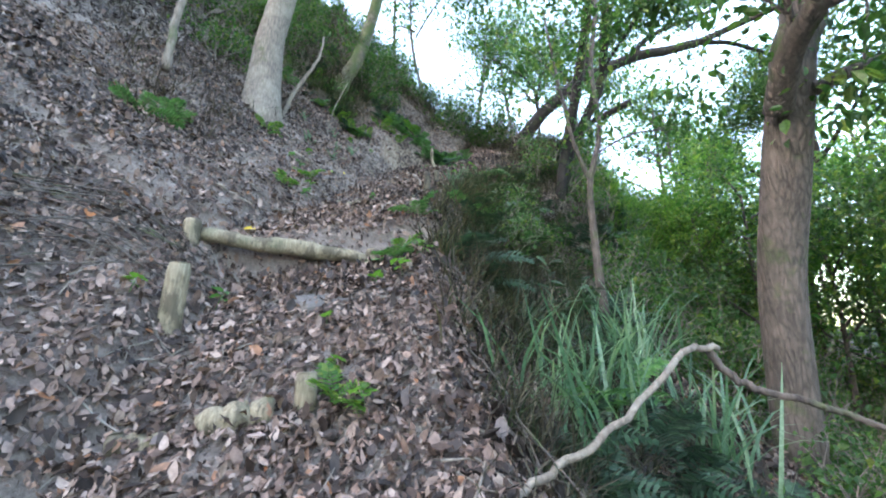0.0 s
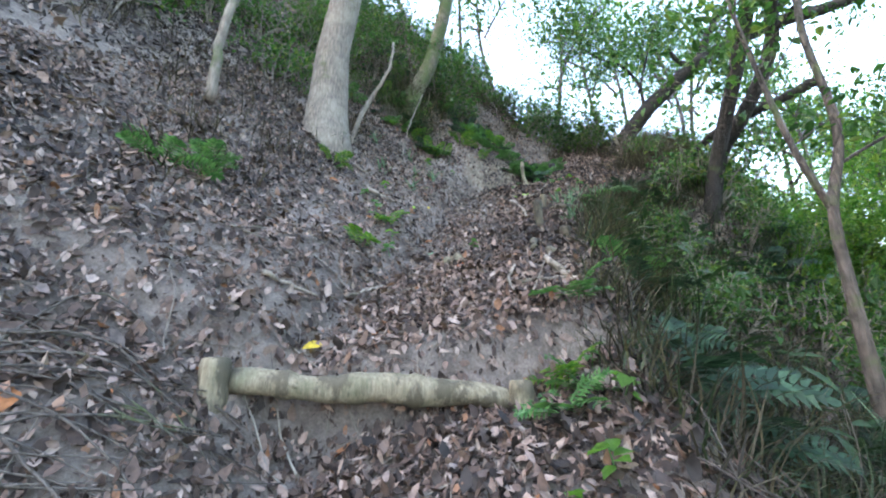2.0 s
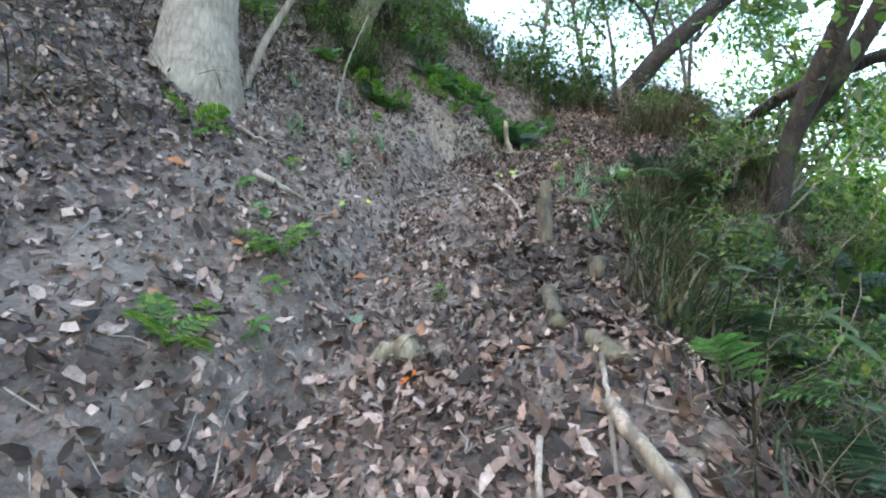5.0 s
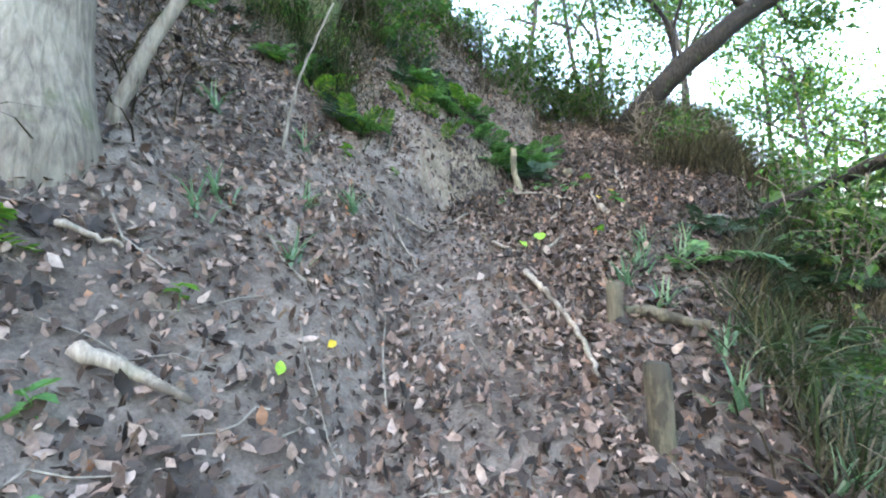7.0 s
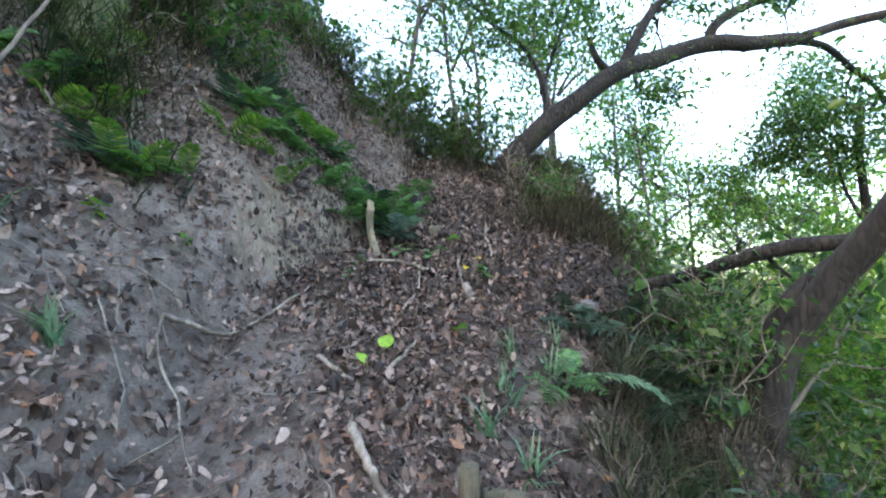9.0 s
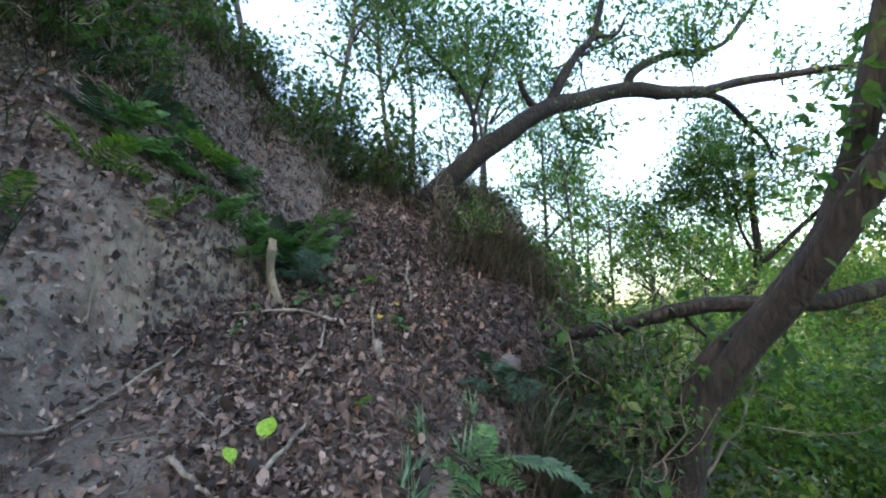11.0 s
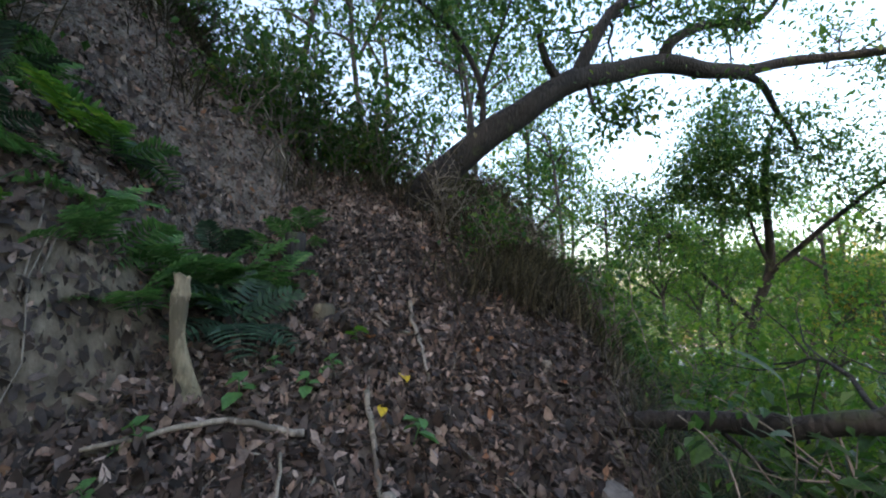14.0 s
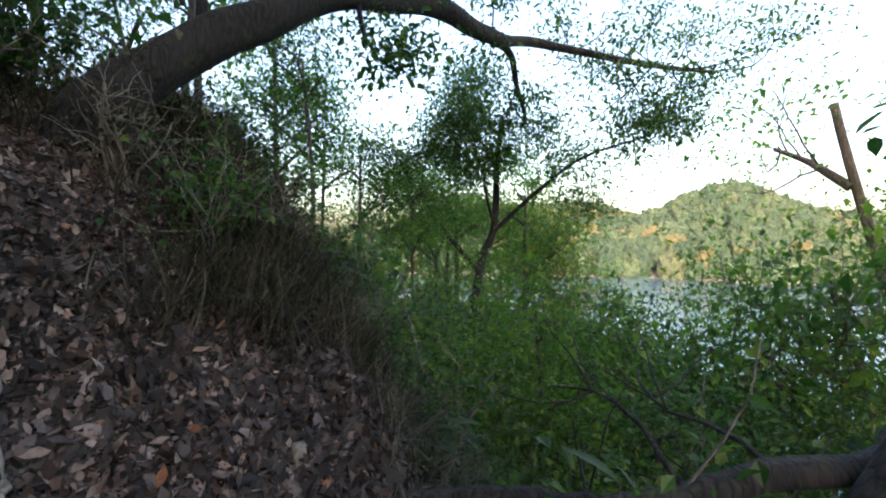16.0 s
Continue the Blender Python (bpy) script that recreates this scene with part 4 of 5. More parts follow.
def simple_tree(x, y, height, seed, leaf, count, size, text, bark=BARK, lean=(0.0, 0.0), first=0.45, spread=0.4, z=None):
    r = np.random.default_rng(seed)
    b = at(x, y, -0.3) if z is None else np.array([x, y, z])
    top = b + np.array([lean[0], lean[1], height])
    midp = (b + top) / 2 + r.normal(0, 0.05 * height, 3) * (1, 1, 0)
    limbs = []
    for k in range(7):
        s = r.uniform(first, 1.0)
        p = b + (top - b) * s if s > 0.5 else b + (midp - b) * 2 * s
        p = (1 - s) ** 2 * b + 2 * s * (1 - s) * midp + s * s * top
        a = r.uniform(0, 6.283)
        L = height * 0.28 * (1.25 - s)
        q = p + np.array([math.cos(a) * L, math.sin(a) * L, L * 0.7])
        limbs.append(([p, (p + q) / 2 + (0, 0, 0.06 * L), q], 0.0065 * height, 0.003 * height, 5, height * 0.16))
    return tree([([b, midp, top], 0.0115 * height, 0.005 * height)], limbs, count, size, bark, leaf, text, seed, spread=spread, near=False)


# ---- shrubs, ferns, sedge ----
def shrub(leaf, count, size, width, height, seed, label, name="shrub", stems=9, bark=TWIG):
    r = np.random.default_rng(seed)
    root = tagged(new(name), label, "shrub", group="undergrowth shrubs")
    lines, tips = [], []
    for _ in range(stems):
        a, s = r.uniform(0, 6.283), r.uniform(0.1, 0.7) * width
        branch_out((r.normal(0, 0.06), r.normal(0, 0.06), -0.05), (math.cos(a) * s, math.sin(a) * s, height * 0.8), height * r.uniform(0.6, 1.0), 0.011, 1, r, lines, tips, 0.03, 4)
    b = Build()
    for P, R, d in lines:
        tube(b, P, np.maximum(R, 0.0025), 4, caps=False)
    tagged(part("branchwork", b.mesh("branchwork", bark, True), root), kind="stuff")
    tagged(part("foliage", leaves_at(np.array(tips), count, 0.1 * width, size, leaf, r, oval=False), root), kind="stuff")
    return root


def blades(count, length, spread, width, rng, material, name, bend=0.9):
    """A tuft of arching blades."""
    n = 5
    s = np.linspace(0, 1, n)
    V, F = [], []
    for k in range(count):
        a = rng.uniform(0, 6.283)
        L = length * rng.uniform(0.5, 1.1)
        out = rng.uniform(0.25, 1.0) * bend
        d = np.array([math.cos(a), math.sin(a)])
        c = np.array([-d[1], d[0]])
        base = rng.normal(0, spread, 2)
        for i in range(n):
            r_ = L * out * (s[i] ** 1.6) * 0.9
            z = L * (s[i] - 0.55 * out * s[i] ** 2.4)
            w = width * (1 - s[i] ** 2) + 0.0008
            p = base + d * r_
            V += [(*(p - c * w), z - 0.03), (*(p + c * w), z - 0.03)]
        o = k * 2 * n
        F += [(o + 2 * i, o + 2 * i + 1, o + 2 * i + 3, o + 2 * i + 2) for i in range(n - 1)]
    return mesh_np(name, np.array(V), np.array(F), material, True)


def frond_mesh(length, seed, pairs=12, material=None):
    """One fern frond that arches along +y."""
    r = np.random.default_rng(seed)
    b = Build()
    s = np.linspace(0, 1, 9)
    spine = np.stack([0.04 * length * np.sin(2 * s), length * (s - 0.12 * s ** 3), length * (0.55 * s - 0.62 * s ** 2)], -1)
    tube(b, spine, np.linspace(0.003, 0.001, 9), 4, caps=False)
    for k in range(pairs):
        f = 0.16 + 0.82 * k / pairs
        p = np.array([np.interp(f, s, spine[:, i]) for i in range(3)])
        w = length * 0.27 * math.sin(math.pi * min(1, (f * 0.86 + 0.12))) ** 0.8
        for side in (-1, 1):
            e = p + np.array([side * w, w * 0.35, -0.18 * w + r.normal(0, 0.01)])
            m = (p + e) / 2 + (0, 0, 0.08 * w)
            h = np.array([0, length * 0.034, 0])
            b.add([p - h * 0.5, m - h, e, m + h], [(0, 1, 2, 3)])
            b.add([p + h * 0.4, p - h * 0.4, m - h * 0.9, m + h * 0.9], [(0, 1, 2, 3)])
    return b.mesh("frond", material or FERN_GREEN)


def fern_master(seed, count, length, label, material=None):
    r = np.random.default_rng(seed)
    root = tagged(new("fern"), label, "fern", group="ferns on the slope")
    for k in range(count):
        f = part("frond", frond_mesh(length * r.uniform(0.75, 1.15), seed * 10 + k, material=material), root)
        f.matrix_basis = pose(0, 0, 0, r.uniform(5, 40), r.uniform(-12, 12), 360 * k / count + r.uniform(-20, 20))
    return root


def place(master, x, y, scale, yaw, lean=(0, 0), dz=0.0):
    p = at(x, y, dz)
    c = copy_thing(master, pose(*p, lean[0], lean[1], yaw))
    c.matrix_basis = pose(*p, lean[0], lean[1], yaw) @ Matrix.Diagonal((scale, scale, scale, 1))
    return c


FERNS = [fern_master(201, 6, 0.42, "green fern with arching feathery fronds on the slope"),
         fern_master(202, 7, 0.4, "full dark green fern with long fronds"),
         fern_master(203, 4, 0.34, "small bright green fern on the bank", GREEN_FRESH)]
for k, f in enumerate(FERNS):
    f.matrix_basis = pose(*at((-0.49, -0.14, -1.63)[k], (8.18, 8.63, 7.26)[k]), -20, 0, 40 * k)
FERN_SPOTS = [(-2.61, 3.19, 0, 0.9), (-2.5, 3.47, 1, 0.8), (-0.35, 2.95, 0, 0.6), (-0.45, 1.8, 2, 0.7), (-0.27, 3.05, 0, 0.6), 
              (0.3, 4.3, 0, 1.0), (-0.31, 3.13, 2, 0.8), (-1.57, 4.62, 2, 0.8), (-1.63, 3.94, 2, 0.7), (-2.31, 4.9, 2, 0.8), (-1.48, 7.47, 2, 0.8), (-1.88, 7.43, 2, 0.9), (-0.54, 8.22, 1, 0.8),
              (0.12, 9.03, 1, 0.9), (0.44, 9.17, 0, 0.8), (-0.3, 8.45, 1, 0.9), (0.05, 8.75, 0, 1.0), (-0.76, 8.58, 2, 1.2), (-2.04, 7.16, 2, 0.8), (-1.74, 7.17, 2, 1.0), (-0.89, 7.87, 2, 0.9), (0.2, 8.7, 0, 0.8),
              (-0.22, 8.48, 1, 1.0), (0.11, 8.58, 0, 0.8), (0.54, 9.41, 1, 0.9), (-0.38, 8.2, 0, 0.9), (0.9, 5.9, 0, 1.2), (0.6, 5.0, 1, 1.1), (0.75, 4.3, 1, 1.2), (0.7, 2.4, 1, 1.2), (1.1, 2.9, 0, 1.2),
              (-1.15, 8.0, 1, 1.0), (-1.3, 7.75, 2, 1.1), (-0.6, 8.75, 0, 1.1), (0.9, 1.5, 1, 1.2), (1.3, 2.1, 1, 1.3), (1.5, 1.5, 0, 1.2), (-3.0, 6.8, 1, 1.2), (-2.6, 7.6, 2, 1.0), (-0.2, 3.4, 0, 0.7), (0.62, 6.55, 0, 0.7)]
for k, (x, y, kind, s) in enumerate(FERN_SPOTS):
    place(FERNS[kind], x, y, s, (k * 77) % 360, (-18, 0))


def seedling_master(seed, material, label):
    """A small plant: a thin stem with a whorl of broad leaves."""
    q = np.random.default_rng(seed)
    root = tagged(new("seedling"), label, "seedling", group="seedlings in the litter")
    b = Build()
    tube(b, smooth_line([(0, 0, -0.02), (0.005, 0, 0.05), (0, 0.01, 0.09)], 6), 0.002, 5)
    part("stem", b.mesh("stem", FERN_GREEN, True), root)
    for k in range(5):
        n = np.array([(0, 0, 0), (0.32, 0.3, 0.1), (0.3, 0.65, 0.08), (0, 1, -0.15), (-0.3, 0.65, 0.08), (-0.32, 0.3, 0.1)]) * q.uniform(0.045, 0.075)
        leaf = part("leaf", mesh_np("leaf", n, OVAL_F, material, True), root)
        leaf.matrix_basis = pose(0, 0, 0.05 + 0.01 * k, q.uniform(-25, 25), 0, 72 * k + q.uniform(-20, 20))
    return root


SEEDLINGS = [seedling_master(801, GREEN_FRESH, "small fresh green seedling in the dead leaves"), seedling_master(802, FERN_GREEN, "low broad-leaved green seedling")]
SEEDLINGS[0].matrix_basis = pose(*at(-1.85, 5.25))
SEEDLINGS[1].matrix_basis = pose(*at(-0.2, 3.2))
q = np.random.default_rng(803)
for x, y in [(-1.9, 4.85), (-1.75, 4.7), (-1.6, 4.55), (-1.5, 4.4), (-1.62, 4.1), (-1.45, 4.2), (-2.2, 4.85), (-2.3, 5.0), (-0.3, 1.75), (-0.5, 1.95), (-0.15, 2.9), (-0.25, 2.6), (-0.4, 2.5), (-1.3, 2.4),
             (0.25, 7.9), (0.4, 8.0), (0.15, 8.05), (0.55, 8.15), (0.0, 7.85), (-0.3, 7.75), (-0.4, 7.6), (0.6, 7.6), (0.2, 6.9), (-1.35, 7.1), (-1.7, 6.9), (-0.85, 4.7), (-0.6, 2.2), (0.05, 3.3), (-1.55, 2.05)]:
    place(SEEDLINGS[int(q.integers(0, 2))], x, y, q.uniform(0.8, 1.4), q.uniform(0, 360), (-15, 0))

# tufts of narrow sedge, dwarf bamboo and dry brush
TUFTS = []
for k, (count, L, sp, w, m, text) in enumerate([(46, 0.42, 0.05, 0.0045, SEDGE, "dark green sedge tuft on the outer bank"), (60, 0.55, 0.08, 0.004, SEDGE, "long dark sedge tuft on the outer bank"),
                                                 (16, 0.24, 0.02, 0.007, PALE_SEDGE, "small blue-green sedge tuft in the litter"), (60, 0.5, 0.08, 0.003, DRY, "brown dry grass tuft on the ridge")]):
    r = np.random.default_rng(300 + k)
    t = new("grass_tuft", blades(count, L, sp, w, r, m, "grass_tuft"))
    tagged(t, text, "grass tuft", group="grass tufts")
    TUFTS.append(t)
TUFTS[0].matrix_basis = pose(*at(0.5, 5.2))
TUFTS[1].matrix_basis = pose(*at(0.75, 5.6))
TUFTS[2].matrix_basis = pose(*at(-2.01, 5.77))
TUFTS[3].matrix_basis = pose(*at(2.2, 9.3))
r = np.random.default_rng(310)
for k in range(110):
    y = r.uniform(0.6, 9.6)
    x = float(right_edge(y)) + 0.1 + abs(r.normal(0, 0.9))
    if y > 7.0 and x < float(right_edge(y)) + 0.25:
        continue
    place(TUFTS[int(r.choice([0, 1, 3]))], x, y, r.uniform(0.6, 1.15), r.uniform(0, 360), (r.uniform(-25, 5), r.uniform(0, 30)))
for k in range(60):
    y = r.uniform(8.3, 11.0)
    x = float(right_edge(y)) + r.normal(0.1, 0.35)
    place(TUFTS[3], x, y, r.uniform(0.7, 1.2), r.uniform(0, 360), (r.uniform(-20, 10), r.uniform(0, 25)))
for x, y, s in [(-2.01, 5.6, 1.0), (-1.65, 5.76, 1.1), (-1.72, 6.1, 0.9), (-1.5, 6.3, 0.8), (0.13, 5.48, 1.1), (0.29, 6.53, 1.2), (0.28, 6.44, 1.0), (0.1, 6.3, 1.1), (0.45, 6.75, 1.1), (-1.51, 6.31, 0.9), (-2.3, 6.2, 1.0), (0.6, 6.6, 1.2), (0.2, 6.1, 1.1), (0.8, 6.85, 1.0), (-1.9, 6.6, 1.0), (0.3, 5.75, 1.2), (-0.85, 8.05, 1.1), (0.25, 5.2, 1.0)]:
    place(TUFTS[2], x, y, s, x * 900 % 360, (-15, 0))
r = np.random.default_rng(320)
big = new("pampas_tuft", blades(56, 0.95, 0.12, 0.011, r, PALE_SEDGE, "pampas_tuft"))
tagged(big, "large arching pale green grass tuft below the trail", "grass tuft")
big.matrix_basis = pose(*at(1.0, 2.75, -0.02), 0, 0, 20)
copy_thing(big, pose(*at(0.6, 2.3, -0.05), 0, 10, 120))
copy_thing(big, pose(*at(1.6, 3.7, 0), 0, 10, 220))

copy_thing(big, pose(*at(1.45, 3.2, -0.02), 0, 15, 70))
copy_thing(big, pose(*at(1.75, 2.9, -0.02), 0, 10, 300))


def bamboo_master(seed, canes, height, label):
    """Dwarf bamboo: thin canes, each with a fan of long pointed leaves."""
    g = np.random.default_rng(seed)
    root = tagged(new("dwarf_bamboo"), label, "dwarf bamboo", group="dwarf bamboo on the outer bank")
    for k in range(canes):
        a, h = 6.283 * k / canes + g.uniform(-0.5, 0.5), height * g.uniform(0.7, 1.1)
        o = np.array([math.cos(a), math.sin(a), 0])
        L = smooth_line([(0, 0, -0.05), o * 0.1 * h + (0, 0, 0.5 * h), o * 0.35 * h + (0, 0, h)], 10)
        b = Build()
        tube(b, L, np.linspace(0.004, 0.002, 10), 5, caps=False)
        cane = part("cane", b.mesh("cane", TWIG, True), root)
        for i in range(7):
            n = g.uniform(0.13, 0.21)
            s = np.linspace(0, 1, 6)
            w = 0.085 * np.sin(np.pi * np.clip(s * 0.93 + 0.06, 0, 1)) ** 0.8
            z = -0.35 * s ** 2
            V = np.concatenate([np.stack([-w, s, z + 0.3 * w], -1), np.stack([0 * s, s, z], -1), np.stack([w, s, z + 0.3 * w], -1)]) * n
            F = np.array([(c * 6 + j, c * 6 + j + 1, c * 6 + j + 7, c * 6 + j + 6) for c in (0, 1) for j in range(5)])
            leaf = part("leaf", mesh_np("leaf", V, F, BAMBOO, True), cane)
            leaf.matrix_basis = pose(*L[4 + i * 5 // 6], g.uniform(-10, 45), g.uniform(-25, 25), math.degrees(a) - 90 + g.uniform(-110, 110))
    return root


BAMBOOS = [bamboo_master(871, 4, 0.42, "low dwarf bamboo with long dark green leaves"), bamboo_master(872, 3, 0.55, "loose dwarf bamboo with narrow green leaves")]
BAMBOOS[0].matrix_basis = pose(*at(0.62, 5.35), 0, 15, 0)
BAMBOOS[1].matrix_basis = pose(*at(0.9, 4.4), 0, 15, 0)
BANK_FERNS = [fern_master(205, 8, 0.5, "dark blue-green fern with arching fronds on the outer bank", FERN_DARK), fern_master(206, 6, 0.36, "small dark fern on the outer bank", FERN_DARK)]
BANK_FERNS[0].matrix_basis = pose(*at(0.5, 4.75), 0, 20, 10)
BANK_FERNS[1].matrix_basis = pose(*at(0.3, 4.0), 0, 20, 10)
r = np.random.default_rng(330)
for k in range(46):
    y = r.uniform(1.0, 8.8)
    x = float(right_edge(y)) + 0.3 + abs(r.normal(0, 0.8)) + 0.4 * (y > 7)
    place(BANK_FERNS[int(r.integers(0, 2))], x, y, r.uniform(0.7, 1.25), r.uniform(0, 360), (r.uniform(-15, 5), r.uniform(10, 30)))
for k in range(40):
    y = r.uniform(3.4, 8.6)
    x = float(right_edge(y)) + 0.35 + abs(r.normal(0, 0.7)) + 0.4 * (y > 7)
    place(BAMBOOS[int(r.integers(0, 2))], x, y, r.uniform(0.7, 1.2), r.uniform(0, 360), (r.uniform(-15, 5), r.uniform(5, 25)))
for k in range(16):      # ferns crowding the lower edge beside the start
    place(BANK_FERNS[k % 2], r.uniform(0.95, 2.6), r.uniform(1.1, 3.0), r.uniform(0.8, 1.3), r.uniform(0, 360), (-8, 12))
for k in range(22):      # hanging over the cut bank
    place((FERNS + BANK_FERNS)[int(r.integers(0, 5))], r.uniform(-3.0, 0.2), r.uniform(8.25, 9.2), r.uniform(0.6, 0.95), r.uniform(0, 360), (-25, 0))


for k in range(34):      # dark sedge and ferns heaped round the twin-stemmed tree
    x, y = r.uniform(0.75, 2.3), r.uniform(5.8, 7.2)
    place(TUFTS[int(r.integers(0, 2))] if k % 4 else BANK_FERNS[1], x, y, r.uniform(0.6, 1.0), r.uniform(0, 360), (r.uniform(-15, 5), r.uniform(5, 25)))
for k in range(30):      # dark growth along the trail's outer edge
    y = r.uniform(4.4, 6.3)
    place(TUFTS[int(r.integers(0, 2))] if k % 3 else (BANK_FERNS[1] if k % 2 else BAMBOOS[0]), float(right_edge(y)) + r.uniform(0.08, 0.5), y, r.uniform(0.5, 0.9), r.uniform(0, 360), (r.uniform(-15, 5), r.uniform(5, 25)))
for k in range(36):      # growth above the slipped bank
    x = r.uniform(-3.0, -0.9)
    y = r.uniform(7.1, 8.3) if x < -1.6 else r.uniform(8.0, 8.8)
    place((FERNS + BANK_FERNS)[k % 5], x, y, r.uniform(0.5, 0.85), r.uniform(0, 360), (-30, r.uniform(-10, 10)))
for k in range(9):
    place(FERNS[k % 2], r.uniform(-1.3, -0.3), r.uniform(8.0, 8.5), r.uniform(0.5, 0.75), r.uniform(0, 360), (-30, 0))


drooping = tagged(new("fern_frond", frond_mesh(0.5, 881, 20, PALE_SEDGE)), "single long blue-green frond drooping down the outer bank", "fern")
drooping.matrix_basis = pose(*at(0.72, 6.5, 0.1), -12, 0, -120)


def dead_brush(count, seed):
    """A tangle of dead thin stems down the outer bank."""
    g = np.random.default_rng(seed)
    b = Build()
    for _ in range(count):
        y = g.uniform(1.0, 8.6)
        x = float(right_edge(y)) + 0.05 + abs(g.normal(0, 0.75))
        a, L = g.normal(-0.2, 0.9), g.uniform(0.25, 0.8)
        s = np.linspace(0, 1, 6)
        px, py = x + math.cos(a) * L * s + g.normal(0, 0.02, 6), y + math.sin(a) * L * s + g.normal(0, 0.02, 6)
        lift = g.uniform(0.0, 0.35) * np.sin(np.pi * s * g.uniform(0.6, 1.0))
        rad = g.uniform(0.002, 0.006)
        tube(b, np.stack([px, py, land(px, py) + 0.02 + lift * L], -1), np.linspace(rad, rad * 0.5, 6), 4, caps=False)
    ob = new("dead_brush", b.mesh("dead_brush", BARK, True))
    tagged(ob, "tangled dead stems and twigs over the outer bank", "brushwood", kind="stuff")


dead_brush(620, 331)

SHRUBS = [shrub(GREEN, 800, 0.05, 0.6, 0.8, 401, "dark evergreen shrub on the slope"), shrub(GREEN_FRESH, 900, 0.055, 0.7, 0.9, 402, "light green bush below the trail"),
          shrub(DRY, 700, 0.035, 0.5, 0.7, 403, "brown dry brush on the ridge", stems=16), shrub(GREEN, 700, 0.07, 0.9, 1.4, 404, "tall loose evergreen shrub")]
SHRUBS[0].matrix_basis = pose(*at(-1.3, 8.6))
SHRUBS[1].matrix_basis = pose(*at(3.6, 9.2))
SHRUBS[2].matrix_basis = pose(*at(1.9, 9.6))
SHRUBS[3].matrix_basis = pose(*at(-0.9, 10.4))
r = np.random.default_rng(410)


def shrub_at(kind, x, y, s):
    place(SHRUBS[kind], x, y, s, r.uniform(0, 360), (r.uniform(-15, 5), r.uniform(-5, 15)))


for k in range(56):      # above the cut bank and along the crest
    y = r.uniform(7.5, 9.5) if k < 18 else r.uniform(10.1, 11.8)
    x = r.uniform(-4.2, -1.4) if k < 18 else r.uniform(-3.5, 2.0)
    shrub_at(int(r.choice([0, 0, 2, 3])), x, y, r.uniform(0.7, 1.15))
for k in range(20):      # low bushes on the bank
    shrub_at(int(r.choice([0, 0, 2])), r.uniform(-3.4, -1.7), r.uniform(7.3, 8.8), r.uniform(0.3, 0.5))
for k in range(14):      # thicket at the head of the slope
    shrub_at(int(r.choice([0, 3])), r.uniform(-7.0, -4.2), r.uniform(3.0, 6.5), r.uniform(0.9, 1.3))
for k in range(26):
    shrub_at(int(r.choice([0, 3, 3])), r.uniform(-7, -3.2), r.uniform(4.5, 10), r.uniform(0.7, 1.3))
for k in range(26):      # brown and green growth on the ridge round the leaning tree
    y = r.uniform(8.9, 12)
    shrub_at(int(r.choice([2, 2, 0])), float(right_edge(y)) + r.uniform(-0.4, 0.5), y, r.uniform(0.5, 0.9))
for k in range(6):      # dark evergreens behind the foot of the leaning tree
    shrub_at(0, r.uniform(0.3, 1.7), r.uniform(10.4, 11.2), r.uniform(0.7, 1.0))
for k in range(80):      # down the outer bank
    y = r.uniform(5.8, 12.5)
    v = r.uniform(0.5, 5.5)
    shrub_at(int(r.choice([0, 1, 1, 1])) if v > 1.6 and y > 8 else 0, float(right_edge(y)) + v, y, r.uniform(0.7, 1.3))
for k in range(34):
    y = r.uniform(1.0, 6)
    v = r.uniform(2.3, 6.5) if y < 4 else r.uniform(1.2, 5)
    shrub_at(int(r.choice([0, 0, 3])), float(right_edge(y)) + v, y, r.uniform(0.7, 1.2))
for x, y, kind, s in [(0.8, 5.5, 0, 0.7), (0.75, 4.9, 0, 0.6), (1.2, 6.0, 0, 0.6), (1.3, 5.2, 0, 0.7), (0.6, 3.9, 0, 0.6), (0.9, 4.6, 0, 0.7)]:
    shrub_at(kind, x, y, s)



def grass_cover(spots, length, material, label, seed, per=26, width=0.004):
    """Uncounted grass: many arching blades over a stretch of slope, in one mesh."""
    q = np.random.default_rng(seed)
    n = 4
    x, y = np.repeat(spots[:, 0], per) + q.normal(0, 0.09, len(spots) * per), np.repeat(spots[:, 1], per) + q.normal(0, 0.09, len(spots) * per)
    N = len(x)
    a, L, out = q.uniform(0, 6.283, N), length * q.uniform(0.4, 1.15, N), q.uniform(0.35, 1.25, N)
    z0 = land(x, y) - 0.02
    dx, dy = ground_normals(x, y)
    V = np.zeros((N, n, 2, 3))
    for i in range(n):
        f = i / (n - 1)
        rr = L * out * f ** 1.6
        cx, cy = x + np.cos(a) * rr - dx * 0.12 * L * f, y + np.sin(a) * rr - dy * 0.12 * L * f
        cz = z0 + L * (f - 0.6 * out * f ** 2.3)
        w = width * (1 - f * f) + 0.0006
        for j, sg in ((0, -1), (1, 1)):
            V[:, i, j] = np.stack([cx - sg * np.sin(a) * w, cy + sg * np.cos(a) * w, cz], -1)
    o = (np.arange(N) * 2 * n)[:, None, None]
    F = np.array([(2 * i, 2 * i + 1, 2 * i + 3, 2 * i + 2) for i in range(n - 1)])[None] + o
    ob = new("grass_cover", mesh_np("grass_cover", V.reshape(-1, 3), F.reshape(-1, 4), material, True))
    tagged(ob, label, "grass", kind="stuff")


q = np.random.default_rng(450)
ys = q.uniform(0.4, 9.5, 330)
grass_cover(np.stack([right_edge(ys) + 0.16 + abs(q.normal(0, 0.9, 330)) + 0.3 * (ys > 7), ys], -1), 0.32, SEDGE, "mixed green and dry sedge covering the outer bank", 451)
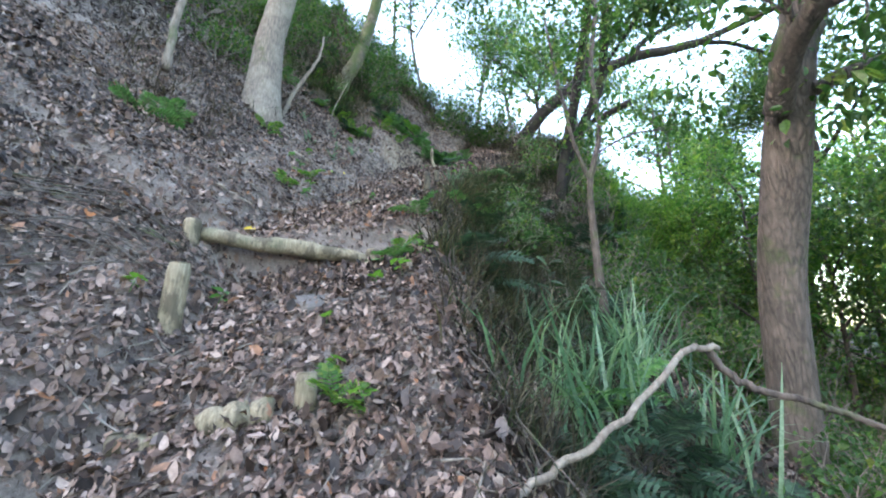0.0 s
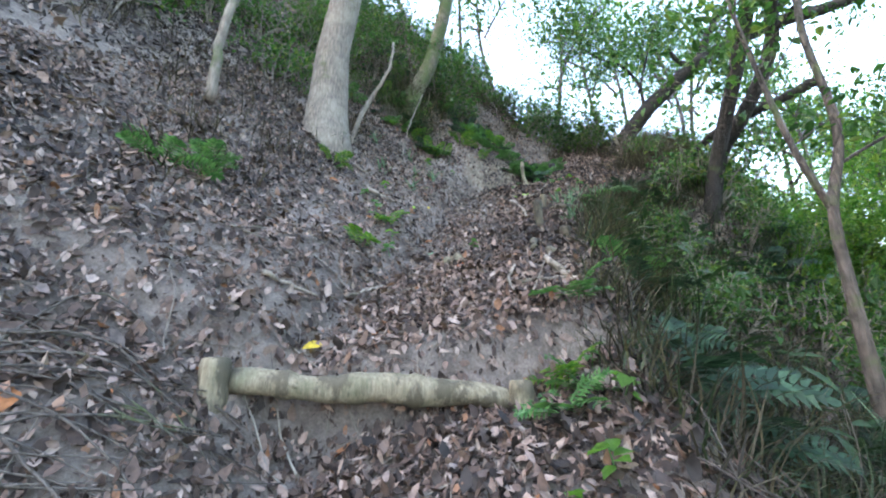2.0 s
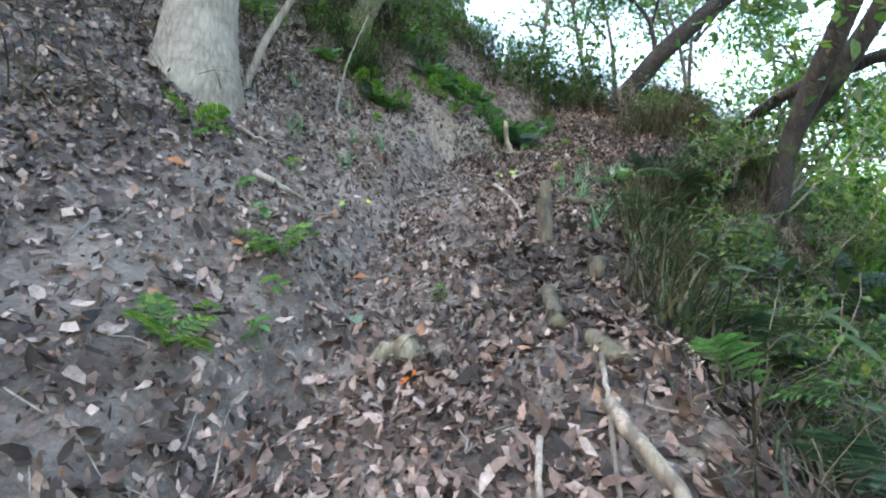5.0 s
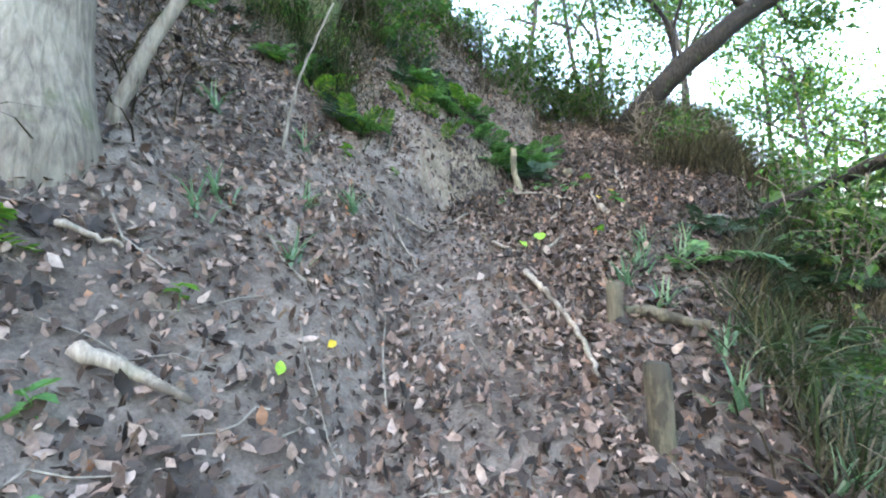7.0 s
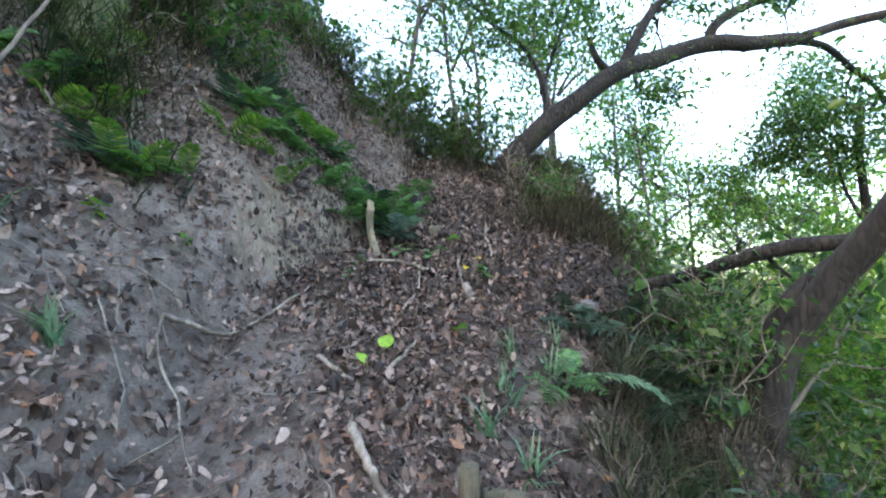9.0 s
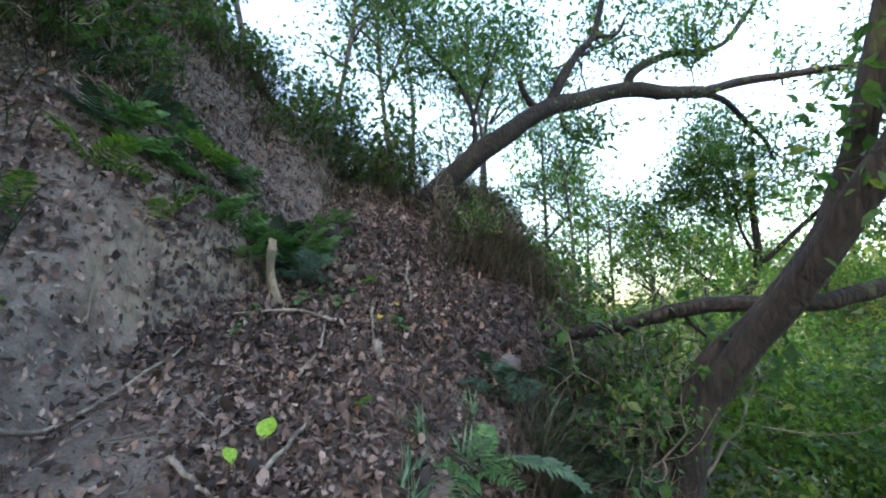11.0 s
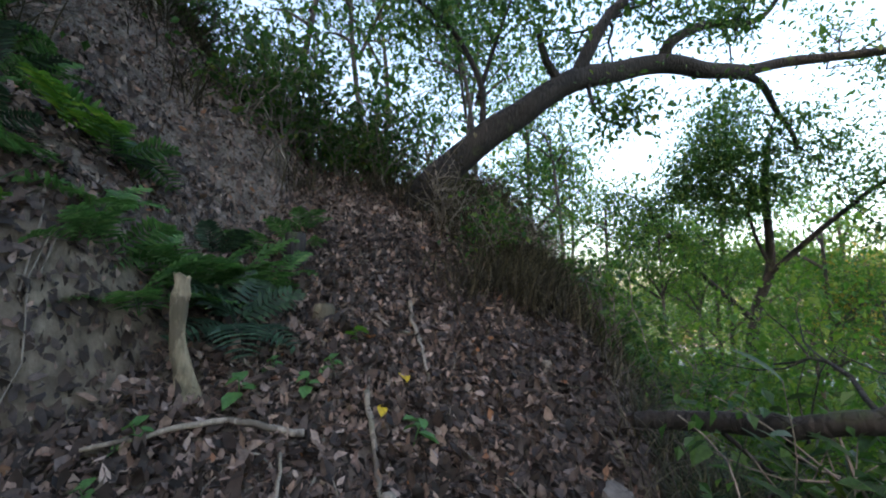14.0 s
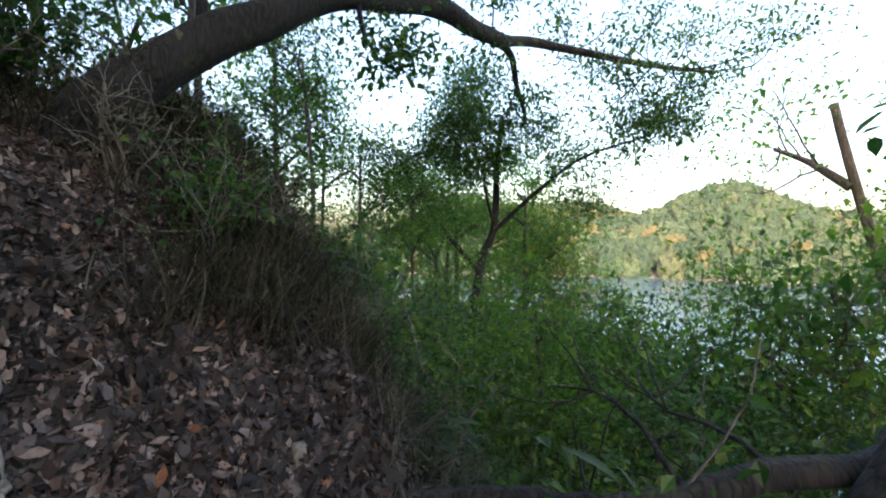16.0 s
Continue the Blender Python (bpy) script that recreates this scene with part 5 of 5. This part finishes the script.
ys = q.uniform(0.4, 8.5, 380)
grass_cover(np.stack([right_edge(ys) + 0.1 + abs(q.normal(0, 0.7, 380)), ys], -1), 0.4, DRY, "brown dead stems on the outer bank", 458, 20)
def bank_spots(n, x0, x1, y0, y1):
    """Places in uneven patches on the upper bank."""
    xs, ys = q.uniform(x0, x1, n), q.uniform(y0, y1, n)
    keep = lattice(xs, ys, 0.7, 31) + 0.5 * lattice(xs, ys, 0.25, 32) > -0.25
    return np.stack([xs[keep], ys[keep]], -1)


grass_cover(bank_spots(480, -4.2, -1.5, 7.3, 9.5), 0.4, SEDGE, "green grass hanging over the cut bank", 452, 20)
grass_cover(bank_spots(330, -3.8, -1.2, 7.6, 9.6), 0.36, DRY, "brown dry grass on the upper bank", 453, 20)
grass_cover(bank_spots(420, -3.5, 2.2, 9.9, 12.0), 0.42, DRY, "brown dry grass along the crest", 456, 20)
grass_cover(bank_spots(260, -5.5, -2.4, 3.0, 7.2), 0.3, DRY, "thin dry grass on the steep slope", 457, 9)
ys = q.uniform(8.4, 12.0, 330)
grass_cover(np.stack([right_edge(ys) + q.normal(0.0, 0.35, 330), ys], -1), 0.55, DRY, "brown dry grass along the ridge", 454)
ys = q.uniform(7.4, 13.0, 600)
grass_cover(np.stack([right_edge(ys) + 0.9 + 0.6 * (ys < 8.5) + abs(q.normal(0, 2.2, 600)), ys], -1), 0.7, GREEN_FRESH, "light green grass and bamboo leaves below the ridge", 455, 16, 0.009)

# ---- woods behind and below ----
r = np.random.default_rng(500)
WOODS = [simple_tree(6.0, 14.5, 7.5, 501, GREEN, 3400, 0.1, "slim evergreen tree in the wood behind the ridge"),
         simple_tree(13.5, 12.5, 8.5, 502, GREEN_FRESH, 4200, 0.11, "light green tree on the valley slope"),
         simple_tree(1.0, 14.5, 6.5, 503, GREEN, 1900, 0.09, "thin sparse tree against the sky", lean=(0.8, 0))]


def wood_at(kind, x, y, s):
    m = pose(*at(x, y, -0.3), 0, 0, r.uniform(0, 360))
    c = copy_thing(WOODS[kind], m)
    c.matrix_basis = m @ Matrix.Diagonal((s, s, s * r.uniform(0.9, 1.1), 1))


for x, y, kind, s in [(-0.5, 12.5, 2, 0.9), (-3.0, 11.5, 2, 1.0), (2.8, 13.5, 2, 1.0), (4.2, 12.2, 2, 0.9), (-5, 9, 0, 1.0), (-4.2, 7.4, 2, 1.0), (-6, 6, 0, 1.0), (-1.8, 13.5, 0, 0.8), (8.5, 14.5, 0, 0.9), (11, 16, 0, 1.0), (7, 18, 2, 1.2), (4, 17, 0, 1.1),
                      (12.5, 9.0, 0, 0.75), (15, 7, 1, 0.8), (18, 12, 1, 0.9), (13.5, 4.0, 1, 0.8), (9.5, 2.5, 0, 0.9), (20, 2, 1, 0.8), (16, -2, 0, 1.0), (22, 18, 1, 1.0), (7.5, 5.0, 1, 0.55), (6.0, 2.2, 2, 0.9), (8, -1, 0, 1.0), (5.2, 0.0, 0, 1.0), (11.5, 6.8, 0, 0.6), (27, 9, 1, 0.9), (25, 24, 0, 1.2), (15, 22, 0, 1.2), (30, 18, 1, 1.0), (10.5, 8.2, 1, 0.5), (12, 7.2, 0, 0.5), (14, 8.4, 1, 0.6), (10.5, 5.2, 1, 0.55), (17, 9.5, 0, 0.7), (8.2, 12.5, 1, 0.6), (11, 12, 1, 0.6), (7.2, 10.6, 1, 0.45), (6.6, 7.6, 0, 0.4), (20, 7, 1, 0.8), (7.6, 4.9, 1, 0.72), (7.2, 4.3, 2, 1.35), (10.8, 6.4, 0, 0.7), (12.3, 9.8, 1, 0.8), (6.4, 4.4, 0, 0.7), (13, 5.6, 1, 0.9), (16, 10.5, 1, 1.0), (14, 13, 1, 0.9), (9, 16, 1, 1.0)]:
    wood_at(kind, x, y, s)
UNDER = [simple_tree(7.4, 6.6, 4.6, 521, GREEN, 3600, 0.085, "dense dark understorey tree on the valley slope", first=0.3, spread=0.3),
         simple_tree(5.4, 7.9, 3.4, 522, GREEN_FRESH, 3000, 0.075, "bushy light green young tree below the trail", first=0.25, spread=0.28)]
for x, y, kind, top in [(8.0, 7.7, 0, 4.1), (6.4, 6.9, 1, 4.0), (7.0, 5.6, 0, 4.0), (5.0, 6.6, 0, 3.9), (6.1, 8.6, 1, 4.3), (7.4, 9.0, 1, 4.5), (4.6, 7.4, 1, 4.0), (7.6, 3.9, 1, 4.6), (4.7, 8.6, 1, 4.6), (5.6, 9.6, 1, 5.0)]:
    m = pose(*at(x, y, -0.2), 0, 0, r.uniform(0, 360))
    s = (top - m.translation.z) / (4.6, 3.4)[kind]
    c = copy_thing(UNDER[kind], m)
    c.matrix_basis = m @ Matrix.Diagonal((0.5 + 0.5 * s, 0.5 + 0.5 * s, s, 1))
simple_tree(9.0, 4.1, 11.5, 523, GREEN_FRESH, 6500, 0.085, "tall slender tree with light green leaves over the valley", first=0.4, spread=0.5)
gold = simple_tree(14.5, 9.6, 7.0, 511, GOLD, 3500, 0.09, "sparse tree with yellow autumn leaves on the valley slope")


def far_woods(seed):
    """Rounded, uneven tree crowns over the hills across the lake and along its near shore."""
    q = np.random.default_rng(seed)
    n, m = 10, 6
    th, ph = np.linspace(0, 2 * np.pi, n, endpoint=False), np.linspace(0.15, np.pi * 0.62, m)
    U = np.array([(math.sin(p) * math.cos(t), math.sin(p) * math.sin(t), math.cos(p)) for p in ph for t in th])
    F = np.array([(i * n + j, i * n + (j + 1) % n, (i + 1) * n + (j + 1) % n, (i + 1) * n + j) for i in range(m - 1) for j in range(n)])
    V, G, o = [], [], 0
    for k in range(4200):
        az = q.uniform(0.2, 2.4)
        d = q.uniform(160, 330) if k > 600 else q.uniform(24, 44)
        x, y = math.sin(az) * d, 8 + math.cos(az) * d
        z = float(land(x, y))
        if z < LAKE_Z + 0.2:
            continue
        s = q.uniform(3.0, 6.0) if k > 600 else q.uniform(1.2, 2.4)
        W = U * (1 + q.normal(0, 0.14, (len(U), 1))) * s * np.array([1, 1, q.uniform(0.9, 1.5)]) + (x, y, z + s * 0.4)
        V.append(W); G.append(F + o); o += len(U)
    ob = new("far_woods", mesh_np("far_woods", np.concatenate(V), np.concatenate(G), FAR))
    tagged(ob, "wooded autumn hills across the lake", "woods", kind="stuff")


far_woods(600)
